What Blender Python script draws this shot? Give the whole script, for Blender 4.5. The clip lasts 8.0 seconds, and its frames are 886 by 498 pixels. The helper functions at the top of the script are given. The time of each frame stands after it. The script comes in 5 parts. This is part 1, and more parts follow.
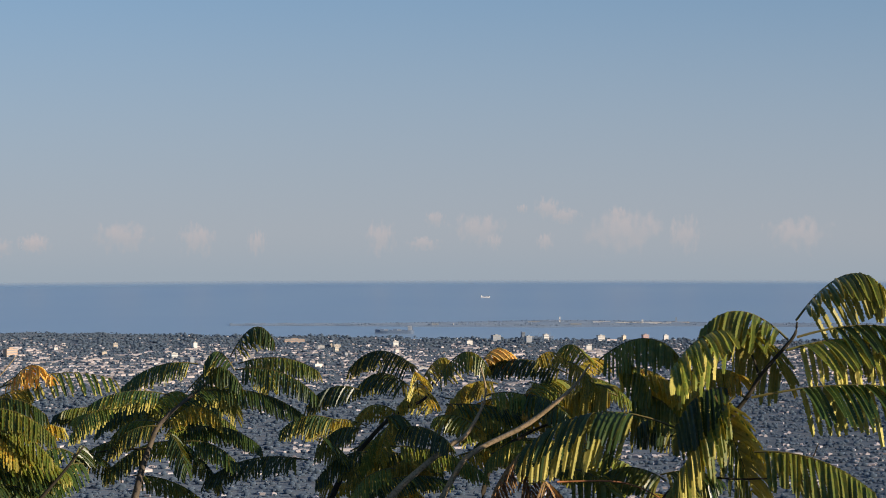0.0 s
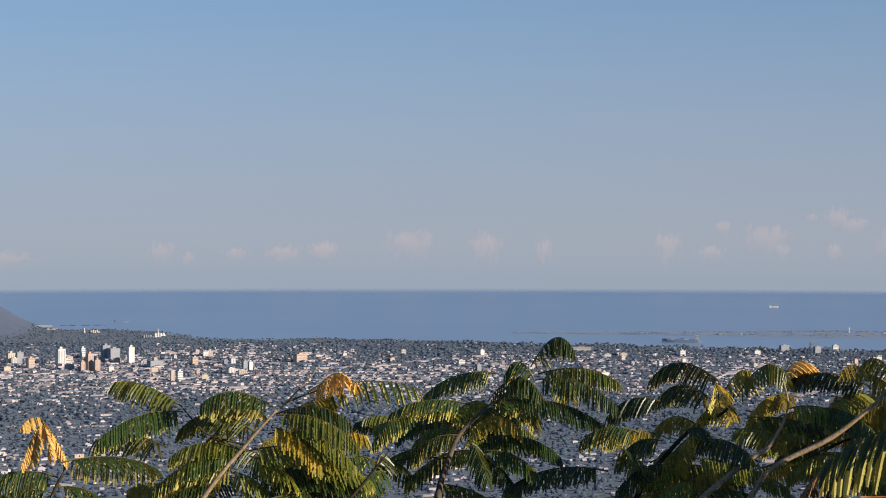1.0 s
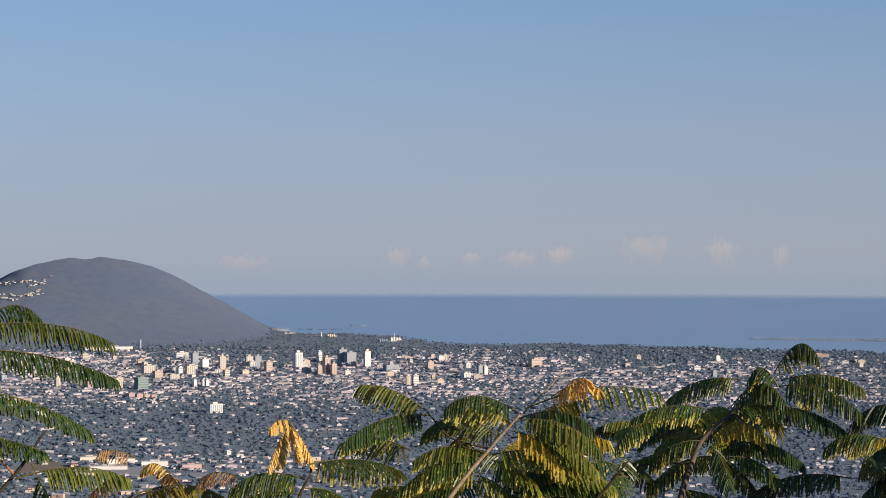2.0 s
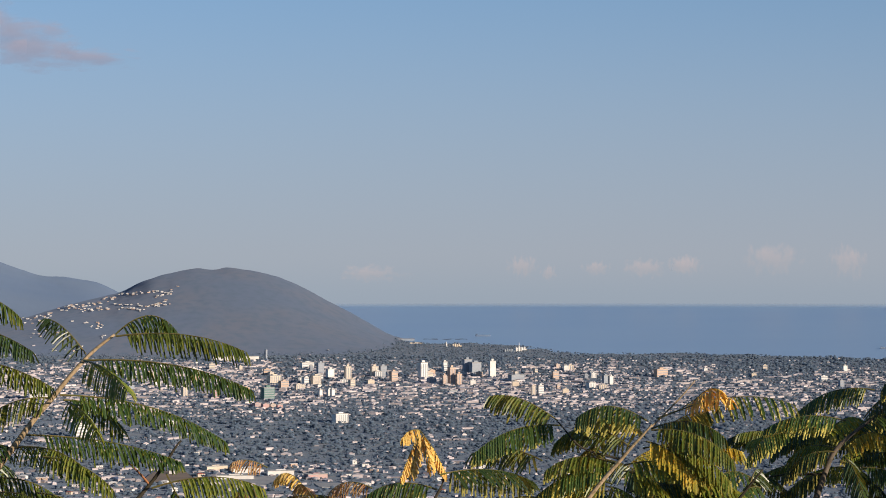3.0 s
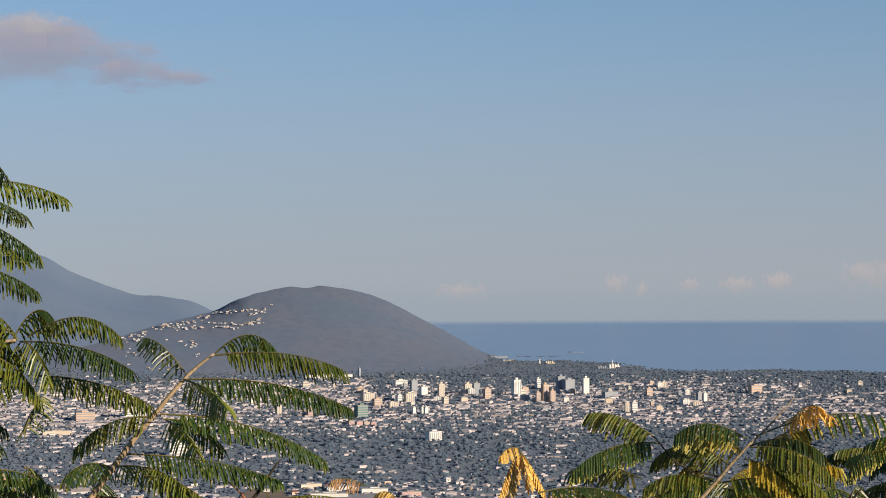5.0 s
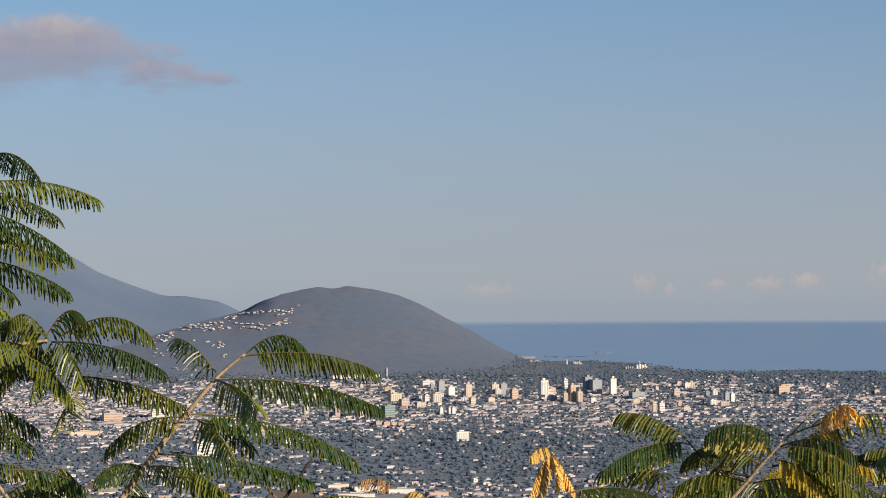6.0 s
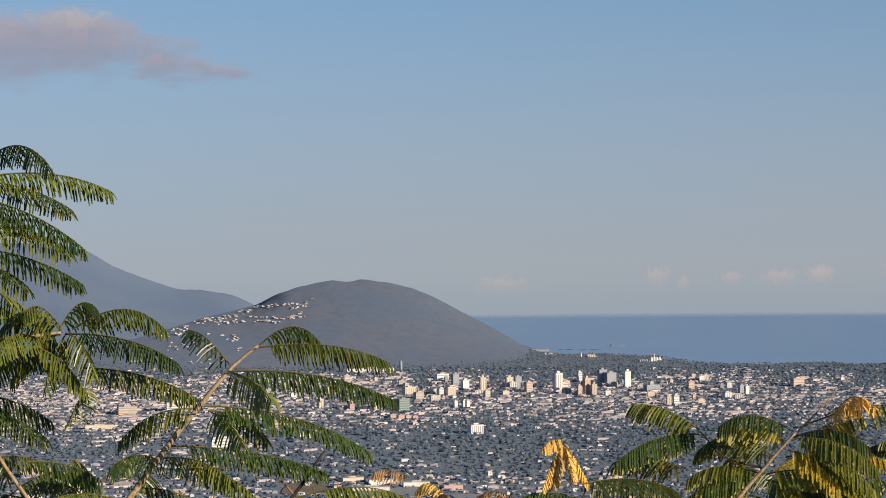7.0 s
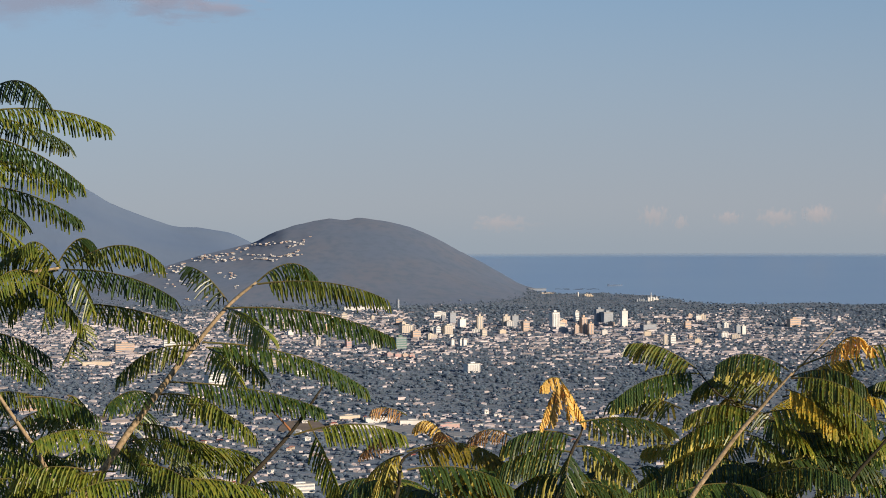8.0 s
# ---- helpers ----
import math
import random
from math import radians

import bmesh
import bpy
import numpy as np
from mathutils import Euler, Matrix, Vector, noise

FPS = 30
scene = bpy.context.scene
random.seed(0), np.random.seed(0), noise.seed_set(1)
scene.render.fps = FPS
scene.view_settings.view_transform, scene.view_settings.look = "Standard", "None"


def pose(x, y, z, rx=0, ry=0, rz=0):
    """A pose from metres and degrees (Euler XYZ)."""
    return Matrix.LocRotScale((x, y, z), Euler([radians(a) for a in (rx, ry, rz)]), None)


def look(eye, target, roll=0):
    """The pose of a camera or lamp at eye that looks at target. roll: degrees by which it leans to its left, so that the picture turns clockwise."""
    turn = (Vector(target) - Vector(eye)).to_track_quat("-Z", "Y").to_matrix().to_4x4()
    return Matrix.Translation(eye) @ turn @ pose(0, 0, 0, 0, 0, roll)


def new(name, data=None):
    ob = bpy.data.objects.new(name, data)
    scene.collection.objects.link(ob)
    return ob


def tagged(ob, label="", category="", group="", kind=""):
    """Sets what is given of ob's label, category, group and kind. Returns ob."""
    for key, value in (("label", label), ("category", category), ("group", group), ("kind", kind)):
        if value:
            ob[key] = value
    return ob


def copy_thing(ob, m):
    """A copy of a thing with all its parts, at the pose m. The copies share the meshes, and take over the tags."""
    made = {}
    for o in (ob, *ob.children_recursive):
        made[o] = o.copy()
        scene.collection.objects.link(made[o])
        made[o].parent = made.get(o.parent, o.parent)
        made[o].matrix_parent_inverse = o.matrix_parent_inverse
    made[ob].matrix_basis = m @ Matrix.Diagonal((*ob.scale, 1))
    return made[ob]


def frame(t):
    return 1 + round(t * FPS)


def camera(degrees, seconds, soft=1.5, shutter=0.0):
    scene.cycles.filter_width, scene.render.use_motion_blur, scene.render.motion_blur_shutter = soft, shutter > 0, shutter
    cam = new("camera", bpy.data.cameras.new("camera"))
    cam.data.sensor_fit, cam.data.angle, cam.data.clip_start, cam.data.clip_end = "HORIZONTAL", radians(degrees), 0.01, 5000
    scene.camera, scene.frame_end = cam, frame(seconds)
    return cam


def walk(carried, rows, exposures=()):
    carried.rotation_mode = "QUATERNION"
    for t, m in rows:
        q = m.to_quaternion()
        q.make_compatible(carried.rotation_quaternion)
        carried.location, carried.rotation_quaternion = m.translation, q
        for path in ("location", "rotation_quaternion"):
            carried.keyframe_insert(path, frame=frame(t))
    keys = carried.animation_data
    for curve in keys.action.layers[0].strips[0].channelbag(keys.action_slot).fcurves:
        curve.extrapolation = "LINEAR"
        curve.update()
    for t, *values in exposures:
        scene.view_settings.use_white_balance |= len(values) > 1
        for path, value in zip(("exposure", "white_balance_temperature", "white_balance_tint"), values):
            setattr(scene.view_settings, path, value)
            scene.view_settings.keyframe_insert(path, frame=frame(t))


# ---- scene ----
cam = camera(18.94, 8.0, soft=0.95)
EYE = 200.0          # height of the lookout above the sea


def eye_row(t, x, y, z, yaw, pitch, roll):
    """A row of the walk: heading to the right and tilt upwards, in degrees."""
    return t, pose(x, y, EYE + z) @ pose(0, 0, 0, 0, 0, -yaw) @ pose(0, 0, 0, 90 + pitch) @ pose(0, 0, 0, 0, 0, roll)


walk(cam, [
    eye_row(0.0, 0.1182, 0.0037, -0.0047, 16.801, -1.643, -0.136),
    eye_row(0.5, 0.0854, -0.0038, 0.0032, 13.684, -1.550, -0.006),
    eye_row(1.0, 0.0714, 0.0166, 0.0042, 10.607, -1.461, 0.061),
    eye_row(1.5, 0.0597, 0.0105, 0.0033, 8.065, -1.413, 0.073),
    eye_row(2.0, 0.0410, -0.0094, 0.0056, 5.534, -1.356, 0.073),
    eye_row(2.2, 0.0393, -0.0102, 0.0056, 4.797, -1.321, -0.008),
    eye_row(3.3, 0.0145, 0.0040, 0.0058, 2.166, -1.057, -0.110),
    eye_row(3.5, 0.0117, 0.0071, 0.0060, 1.722, -0.996, -0.132),
    eye_row(4.0, 0.0101, -0.0024, 0.0084, 1.444, -0.869, -0.195),
    eye_row(4.5, 0.0116, 0.0004, 0.0079, 1.175, -0.784, -0.352),
    eye_row(6.0, -0.0012, 0.0014, 0.0069, 0.261, -0.744, -0.476),
    eye_row(6.5, -0.0011, -0.0025, 0.0064, 0.048, -0.758, -0.565),
    eye_row(7.0, 0.0026, -0.0068, 0.0029, -0.044, -0.890, -0.607),
    eye_row(7.5, 0.0010, -0.0043, 0.0008, -0.014, -1.948, -0.460),
    eye_row(8.0, -0.0000, -0.0000, 0.0000, 0.000, -2.211, -0.310),
], exposures=[(0.0, 0.05, 6480, 10), (0.5, 0.04, 6360, 11.5), (1.0, 0.02, 6240, 13), (2.0, 0.0, 6240, 13), (3.3, 0.0, 6420, 11),
              (4.0, 0.0, 6500, 10), (6.0, -0.02, 6620, 10.5), (8.0, -0.04, 6550, 10.5)])

# ---- world and sun ----
SUN_AZ, SUN_EL = 133.0, 14.5     # degrees to the right of north, above the horizon
world = bpy.data.worlds.new("world")
scene.world = world
world.use_nodes = True
wn, wl = world.node_tree.nodes, world.node_tree.links
sky = wn.new("ShaderNodeTexSky")
sky.sky_type = "NISHITA"
sky.sun_disc = False
sky.sun_elevation, sky.sun_rotation = radians(SUN_EL), radians(SUN_AZ)
sky.altitude, sky.air_density, sky.dust_density, sky.ozone_density = 200, 1.0, 0.6, 3.0
# the lookout stands high: the sky's lowest band lies a little under the level
coord = wn.new("ShaderNodeTexCoord")
lift = wn.new("ShaderNodeVectorMath")
lift.operation = "ADD"
lift.inputs[1].default_value = (0, 0, 0.14)
unit = wn.new("ShaderNodeVectorMath")
unit.operation = "NORMALIZE"
wl.new(coord.outputs["Generated"], lift.inputs[0])
wl.new(lift.outputs[0], unit.inputs[0])
wl.new(unit.outputs[0], sky.inputs["Vector"])
# dusty air: the same pale haze all round the horizon, thinning upwards
height = wn.new("ShaderNodeSeparateXYZ")
wl.new(coord.outputs["Generated"], height.inputs[0])
thin = wn.new("ShaderNodeMapRange")
thin.interpolation_type = "SMOOTHSTEP"
thin.inputs["From Min"].default_value, thin.inputs["From Max"].default_value = -0.06, 0.11
thin.inputs["To Min"].default_value, thin.inputs["To Max"].default_value = 0.92, 0.0
wl.new(height.outputs["Z"], thin.inputs["Value"])
haze = wn.new("ShaderNodeMix")
haze.data_type = "RGBA"
low = wn.new("ShaderNodeMapRange")
low.interpolation_type = "SMOOTHSTEP"
low.inputs["From Min"].default_value, low.inputs["From Max"].default_value = -0.042, -0.020
wl.new(height.outputs["Z"], low.inputs["Value"])
tone = wn.new("ShaderNodeMix")
tone.data_type = "RGBA"
tone.inputs["A"].default_value, tone.inputs["B"].default_value = (2.62, 2.92, 3.36, 1), (3.06, 3.10, 3.34, 1)
wl.new(low.outputs[0], tone.inputs["Factor"])
wl.new(tone.outputs["Result"], haze.inputs["B"])
wl.new(thin.outputs[0], haze.inputs["Factor"])
wl.new(sky.outputs["Color"], haze.inputs["A"])
wl.new(haze.outputs["Result"], wn["Background"].inputs["Color"])
wn["Background"].inputs["Strength"].default_value = 0.123

sun = new("sun", bpy.data.lights.new("sun", "SUN"))
sun.data.energy, sun.data.angle, sun.data.color = 5.9, radians(0.5), (1.0, 0.84, 0.65)
_a, _e = radians(SUN_AZ), radians(SUN_EL)
sun.matrix_world = look((0, 0, 400), (-math.sin(_a) * math.cos(_e) * 10, -math.cos(_a) * math.cos(_e) * 10, 400 - math.sin(_e) * 10))


# ---- materials ----
def material(name, colour, second=None, scale=1.0, rough=0.8, bump=0.0, spec=0.3, third=None, coords="Object", detail=6.0,
             metal=0.0, translucent=0.0, island=False, vary=0.0, bump_scale=None, amount=1.0, through_leaf=(2.6, 2.0, 0.55), shaggy=0.0):
    """A node material: two scales of noise mix the colours, a third noise gives the relief."""
    m = bpy.data.materials.new(name)
    m.use_nodes = True
    n, l = m.node_tree.nodes, m.node_tree.links
    b = n["Principled BSDF"]
    b.inputs["Roughness"].default_value, b.inputs["Metallic"].default_value = rough, metal
    b.inputs["Specular IOR Level"].default_value = spec
    tc = n.new("ShaderNodeTexCoord")
    noise_a, noise_b = n.new("ShaderNodeTexNoise"), n.new("ShaderNodeTexNoise")
    noise_a.inputs["Scale"].default_value, noise_b.inputs["Scale"].default_value = scale, scale * 7.3
    noise_a.inputs["Detail"].default_value = noise_b.inputs["Detail"].default_value = detail
    for q in (noise_a, noise_b):
        l.new(tc.outputs[coords], q.inputs["Vector"])
    ramp = n.new("ShaderNodeMapRange")
    ramp.inputs["From Min"].default_value, ramp.inputs["From Max"].default_value = 0.36, 0.64
    ramp.inputs["To Max"].default_value = amount
    l.new(noise_a.outputs["Fac"], ramp.inputs["Value"])
    mix = n.new("ShaderNodeMix")
    mix.data_type = "RGBA"
    mix.inputs["A"].default_value, mix.inputs["B"].default_value = (*colour, 1), (*(second or colour), 1)
    l.new(ramp.outputs[0], mix.inputs["Factor"])
    out = mix.outputs["Result"]
    if third:
        ramp2 = n.new("ShaderNodeMapRange")
        ramp2.inputs["From Min"].default_value, ramp2.inputs["From Max"].default_value = 0.45, 0.7
        l.new(noise_b.outputs["Fac"], ramp2.inputs["Value"])
        mix2 = n.new("ShaderNodeMix")
        mix2.data_type = "RGBA"
        mix2.inputs["B"].default_value = (*third, 1)
        l.new(ramp2.outputs[0], mix2.inputs["Factor"])
        l.new(out, mix2.inputs["A"])
        out = mix2.outputs["Result"]
    if vary:
        hsv = n.new("ShaderNodeHueSaturation")
        if island:
            rnd = n.new("ShaderNodeNewGeometry").outputs["Random Per Island"]
        else:
            rnd = n.new("ShaderNodeObjectInfo").outputs["Random"]
        rng = n.new("ShaderNodeMapRange")
        rng.inputs["To Min"].default_value, rng.inputs["To Max"].default_value = 1 - vary, 1 + vary
        l.new(rnd, rng.inputs["Value"])
        l.new(rng.outputs[0], hsv.inputs["Value"])
        l.new(out, hsv.inputs["Color"])
        out = hsv.outputs["Color"]
    l.new(out, b.inputs["Base Color"])
    b.inputs["Diffuse Roughness"].default_value = shaggy
    if bump:
        bn = n.new("ShaderNodeBump")
        bn.inputs["Strength"].default_value = bump
        if bump_scale:
            noise_c = n.new("ShaderNodeTexNoise")
            noise_c.inputs["Scale"].default_value, noise_c.inputs["Detail"].default_value = bump_scale, 6
            l.new(tc.outputs[coords], noise_c.inputs["Vector"])
            l.new(noise_c.outputs["Fac"], bn.inputs["Height"])
        else:
            l.new(noise_b.outputs["Fac"], bn.inputs["Height"])
        l.new(bn.outputs["Normal"], b.inputs["Normal"])
    if translucent:
        tr, ms = n.new("ShaderNodeBsdfTranslucent"), n.new("ShaderNodeMixShader")
        warm = n.new("ShaderNodeMix")
        warm.data_type, warm.blend_type = "RGBA", "MULTIPLY"
        warm.inputs["Factor"].default_value = 1.0
        warm.inputs["B"].default_value = (*through_leaf, 1)
        l.new(out, warm.inputs["A"])
        l.new(warm.outputs["Result"], tr.inputs["Color"])
        ms.inputs["Fac"].default_value = translucent
        l.new(b.outputs[0], ms.inputs[1])
        l.new(tr.outputs[0], ms.inputs[2])
        l.new(ms.outputs[0], n["Material Output"].inputs["Surface"])
    return m


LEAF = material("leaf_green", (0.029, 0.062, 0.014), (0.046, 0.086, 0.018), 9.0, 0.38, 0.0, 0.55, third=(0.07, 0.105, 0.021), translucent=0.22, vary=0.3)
# Lighter and golden copies of the leaf green, with sunlight put into the colour.
LEAF_LIT = material("leaf_green_sunlit", (0.095, 0.148, 0.022), (0.165, 0.205, 0.03), 9.0, 0.38, 0.0, 0.55, third=(0.26, 0.25, 0.04), translucent=0.27, vary=0.25)
LEAF_GOLD = material("leaf_golden_sunlit", (0.25, 0.235, 0.035), (0.46, 0.36, 0.055), 22.0, 0.45, 0.0, 0.5, third=(0.12, 0.15, 0.025), translucent=0.38, vary=0.3)
LEAF_DEAD = material("leaf_withered", (0.66, 0.48, 0.11), (0.50, 0.34, 0.10), 16.0, 0.6, 0.0, 0.3, third=(0.76, 0.60, 0.20), translucent=0.2, vary=0.2)
LEAF_BROWN = material("leaf_dry_brown", (0.32, 0.21, 0.10), (0.42, 0.31, 0.15), 16.0, 0.7, 0.0, 0.2, third=(0.34, 0.15, 0.07), translucent=0.2, vary=0.2)
LEAF_UNDER = material("leaf_pale_underside", (0.46, 0.43, 0.11), (0.60, 0.52, 0.15), 16.0, 0.5, 0.0, 0.4, third=(0.40, 0.39, 0.10), translucent=0.22, vary=0.3)
STALK = material("leaf_stalk", (0.10, 0.10, 0.025), (0.16, 0.12, 0.04), 30.0, 0.55, 0.0, 0.4)
# Tan bark is lightened so that sunshine on the stems lies in its colour.
BARK = material("bark_tan_sunlit", (0.33, 0.24, 0.14), (0.47, 0.35, 0.22), 18.0, 0.75, 0.5, 0.2, third=(0.16, 0.125, 0.06), bump_scale=60)
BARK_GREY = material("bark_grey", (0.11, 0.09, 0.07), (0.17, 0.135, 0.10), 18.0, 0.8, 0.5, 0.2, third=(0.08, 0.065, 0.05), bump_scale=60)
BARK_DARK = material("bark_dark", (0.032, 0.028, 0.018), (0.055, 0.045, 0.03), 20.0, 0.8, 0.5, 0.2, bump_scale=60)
TWIG = material("twig_orange", (0.42, 0.17, 0.06), (0.30, 0.13, 0.06), 20.0, 0.7, 0.3, 0.2)

# Scrub and earth shifted to blue-grey, with the plain's haze in the base colour.
GROUND = material("ground_scrub_hazed", (0.082, 0.108, 0.148), (0.094, 0.118, 0.150), 0.012, 0.95, 0.4, 0.1, third=(0.12, 0.13, 0.15), bump_scale=0.2, shaggy=1.0)
SEA = material("sea_water", (0.295, 0.405, 0.545), (0.318, 0.428, 0.555), 0.003, 0.30, 0.2, 0.45, bump_scale=0.06)


def haze_fade_rim(m, near, far):
    """Imitates haze: alpha fades to nothing at the far rim, showing the sky's haze."""
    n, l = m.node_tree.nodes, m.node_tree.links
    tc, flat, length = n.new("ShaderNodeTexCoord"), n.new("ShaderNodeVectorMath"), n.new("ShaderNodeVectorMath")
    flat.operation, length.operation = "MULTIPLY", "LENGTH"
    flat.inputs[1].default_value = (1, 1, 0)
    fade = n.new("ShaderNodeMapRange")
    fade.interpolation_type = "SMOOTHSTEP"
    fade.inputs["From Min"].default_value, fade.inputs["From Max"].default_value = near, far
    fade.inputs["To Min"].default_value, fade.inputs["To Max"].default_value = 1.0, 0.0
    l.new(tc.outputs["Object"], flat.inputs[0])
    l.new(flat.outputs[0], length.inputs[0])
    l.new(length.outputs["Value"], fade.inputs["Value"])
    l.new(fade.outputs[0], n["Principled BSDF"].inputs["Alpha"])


haze_fade_rim(SEA, 4730, 4998)
haze_fade_rim(GROUND, 4500, 4780)
# Bluish lift in the hill, mountain and spit colours stands in for air haze.
HILL = material("hill_scrub_hazed", (0.091, 0.119, 0.174), (0.105, 0.122, 0.162), 0.011, 0.95, 0.3, 0.05, third=(0.080, 0.109, 0.155), bump_scale=0.12, shaggy=1.0)
MOUNTAIN = material("mountain_forest_hazed", (0.094, 0.134, 0.208), (0.104, 0.142, 0.208), 0.006, 0.95, 0.2, 0.05, bump_scale=0.02, shaggy=1.0)
SPIT = material("spit_scrub_hazed", (0.16, 0.215, 0.30), (0.175, 0.225, 0.30), 0.02, 0.95, 0.3, 0.05, shaggy=1.0)
# Tree green lifted to pale blue: distance haze put into the colour.
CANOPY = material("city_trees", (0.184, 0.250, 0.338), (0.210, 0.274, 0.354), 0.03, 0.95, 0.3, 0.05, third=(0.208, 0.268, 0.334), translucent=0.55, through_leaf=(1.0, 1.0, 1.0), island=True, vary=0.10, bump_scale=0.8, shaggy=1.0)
# Roofs and walls dulled and tinted, with the town's haze put into the colour.
ROOFS = material("roofs_mixed", (0.44, 0.405, 0.425), (0.30, 0.31, 0.365), 0.05, 0.7, 0.0, 0.2, third=(0.42, 0.345, 0.335), island=True, vary=0.36)
WALLS = material("walls_plaster", (0.49, 0.44, 0.435), (0.30, 0.31, 0.34), 0.06, 0.85, 0.0, 0.15, third=(0.48, 0.39, 0.37), island=True, vary=0.45)
ROOF_WHITE = material("roofs_whitewashed", (0.61, 0.55, 0.53), (0.48, 0.445, 0.46), 0.08, 0.7, 0.0, 0.2, third=(0.56, 0.46, 0.43), island=True, vary=0.22)
WHITE = material("paint_white", (0.74, 0.72, 0.68), (0.64, 0.61, 0.57), 0.15, 0.8, 0.1, 0.2)
CREAM = material("paint_cream", (0.66, 0.56, 0.44), (0.56, 0.47, 0.37), 0.15, 0.8, 0.1, 0.2)
PEACH = material("paint_peach", (0.60, 0.43, 0.32), (0.52, 0.37, 0.28), 0.15, 0.8, 0.1, 0.2)
GREY = material("paint_grey", (0.31, 0.34, 0.38), (0.26, 0.29, 0.33), 0.15, 0.8, 0.1, 0.2)
GREEN = material("paint_green", (0.15, 0.24, 0.22), (0.13, 0.21, 0.19), 0.15, 0.8, 0.1, 0.2)
PINK = material("paint_pink", (0.49, 0.29, 0.28), (0.46, 0.33, 0.30), 0.15, 0.8, 0.1, 0.2)
GLASS = material("window_band_glass", (0.25, 0.26, 0.29), (0.30, 0.31, 0.33), 0.4, 0.3, 0.0, 0.5)
RED_ROOF = material("roof_red", (0.34, 0.10, 0.08), (0.28, 0.12, 0.10), 0.3, 0.8, 0.1, 0.2)
CONCRETE = material("roof_concrete", (0.40, 0.39, 0.37), (0.30, 0.30, 0.29), 0.2, 0.9, 0.1, 0.2)
HULL = material("ship_hull", (0.13, 0.185, 0.27), (0.15, 0.20, 0.28), 0.05, 0.6, 0.0, 0.3)
SOIL = material("bare_field", (0.30, 0.23, 0.17), (0.24, 0.19, 0.14), 0.05, 0.95, 0.2, 0.1)


def cloud_material(name, colour, shade, softness, seed, power, stretch):
    m = bpy.data.materials.new(name)
    m.use_nodes = True
    n, l = m.node_tree.nodes, m.node_tree.links
    n.remove(n["Principled BSDF"])
    tc = n.new("ShaderNodeTexCoord")
    ns = n.new("ShaderNodeTexNoise")
    ns.inputs["Scale"].default_value, ns.inputs["Detail"].default_value = softness, 7
    add = n.new("ShaderNodeVectorMath")
    add.inputs[1].default_value = (seed * 3.7, seed * 1.3, seed * 2.1)
    l.new(tc.outputs["Object"], add.inputs[0])
    rnd = n.new("ShaderNodeObjectInfo")
    add2 = n.new("ShaderNodeVectorMath")
    mul = n.new("ShaderNodeMath")
    mul.operation = "MULTIPLY"
    mul.inputs[1].default_value = 40
    l.new(rnd.outputs["Random"], mul.inputs[0])
    l.new(add.outputs[0], add2.inputs[0])
    l.new(mul.outputs[0], add2.inputs[1])
    upright = n.new("ShaderNodeVectorMath")
    upright.operation = "MULTIPLY"
    upright.inputs[1].default_value = stretch
    l.new(add2.outputs[0], upright.inputs[0])
    l.new(upright.outputs[0], ns.inputs["Vector"])
    length = n.new("ShaderNodeVectorMath")
    length.operation = "LENGTH"
    l.new(tc.outputs["Object"], length.inputs[0])
    sub = n.new("ShaderNodeMath")          # noise minus distance from the cloud's heart
    sub.operation = "SUBTRACT"
    l.new(ns.outputs["Fac"], sub.inputs[0])
    half = n.new("ShaderNodeMath")
    half.operation = "MULTIPLY"
    half.inputs[1].default_value = 0.62
    l.new(length.outputs["Value"], half.inputs[0])
    l.new(half.outputs[0], sub.inputs[1])
    rng = n.new("ShaderNodeMapRange")
    rng.interpolation_type = "SMOOTHSTEP"
    rng.inputs["From Min"].default_value, rng.inputs["From Max"].default_value = -0.06, 0.42
    rng.inputs["To Max"].default_value = power
    l.new(sub.outputs[0], rng.inputs["Value"])
    sep = n.new("ShaderNodeSeparateXYZ")
    l.new(tc.outputs["Object"], sep.inputs[0])
    # sunlit top and shaded base are put into the glow colour by height
    up = n.new("ShaderNodeMapRange")
    up.inputs["From Min"].default_value, up.inputs["From Max"].default_value = -0.2, 0.5
    l.new(sep.outputs["Z"], up.inputs["Value"])
    mix = n.new("ShaderNodeMix")
    mix.data_type = "RGBA"
    mix.inputs["A"].default_value, mix.inputs["B"].default_value = (*shade, 1), (*colour, 1)
    l.new(up.outputs[0], mix.inputs["Factor"])
    em, tr, ms = n.new("ShaderNodeEmission"), n.new("ShaderNodeBsdfTransparent"), n.new("ShaderNodeMixShader")
    l.new(mix.outputs["Result"], em.inputs["Color"])
    l.new(rng.outputs[0], ms.inputs["Fac"])
    l.new(tr.outputs[0], ms.inputs[1])
    l.new(em.outputs[0], ms.inputs[2])
    l.new(ms.outputs[0], n["Material Output"].inputs["Surface"])
    return m


# ---- building blocks ----
def at(az, dist, z=0.0):
    """A place by heading (degrees to the right of north) and distance over the ground."""
    return Vector((math.sin(radians(az)) * dist, math.cos(radians(az)) * dist, z))


def sight(az, el, dist):
    """A place by heading and elevation as seen from the lookout, at a distance over the ground."""
    return at(az, dist, EYE + dist * math.tan(radians(el)))


def ground_at(el):
    """Distance at which the plain lies this far below the level."""
    return (EYE - 2.0) / math.tan(radians(-el))


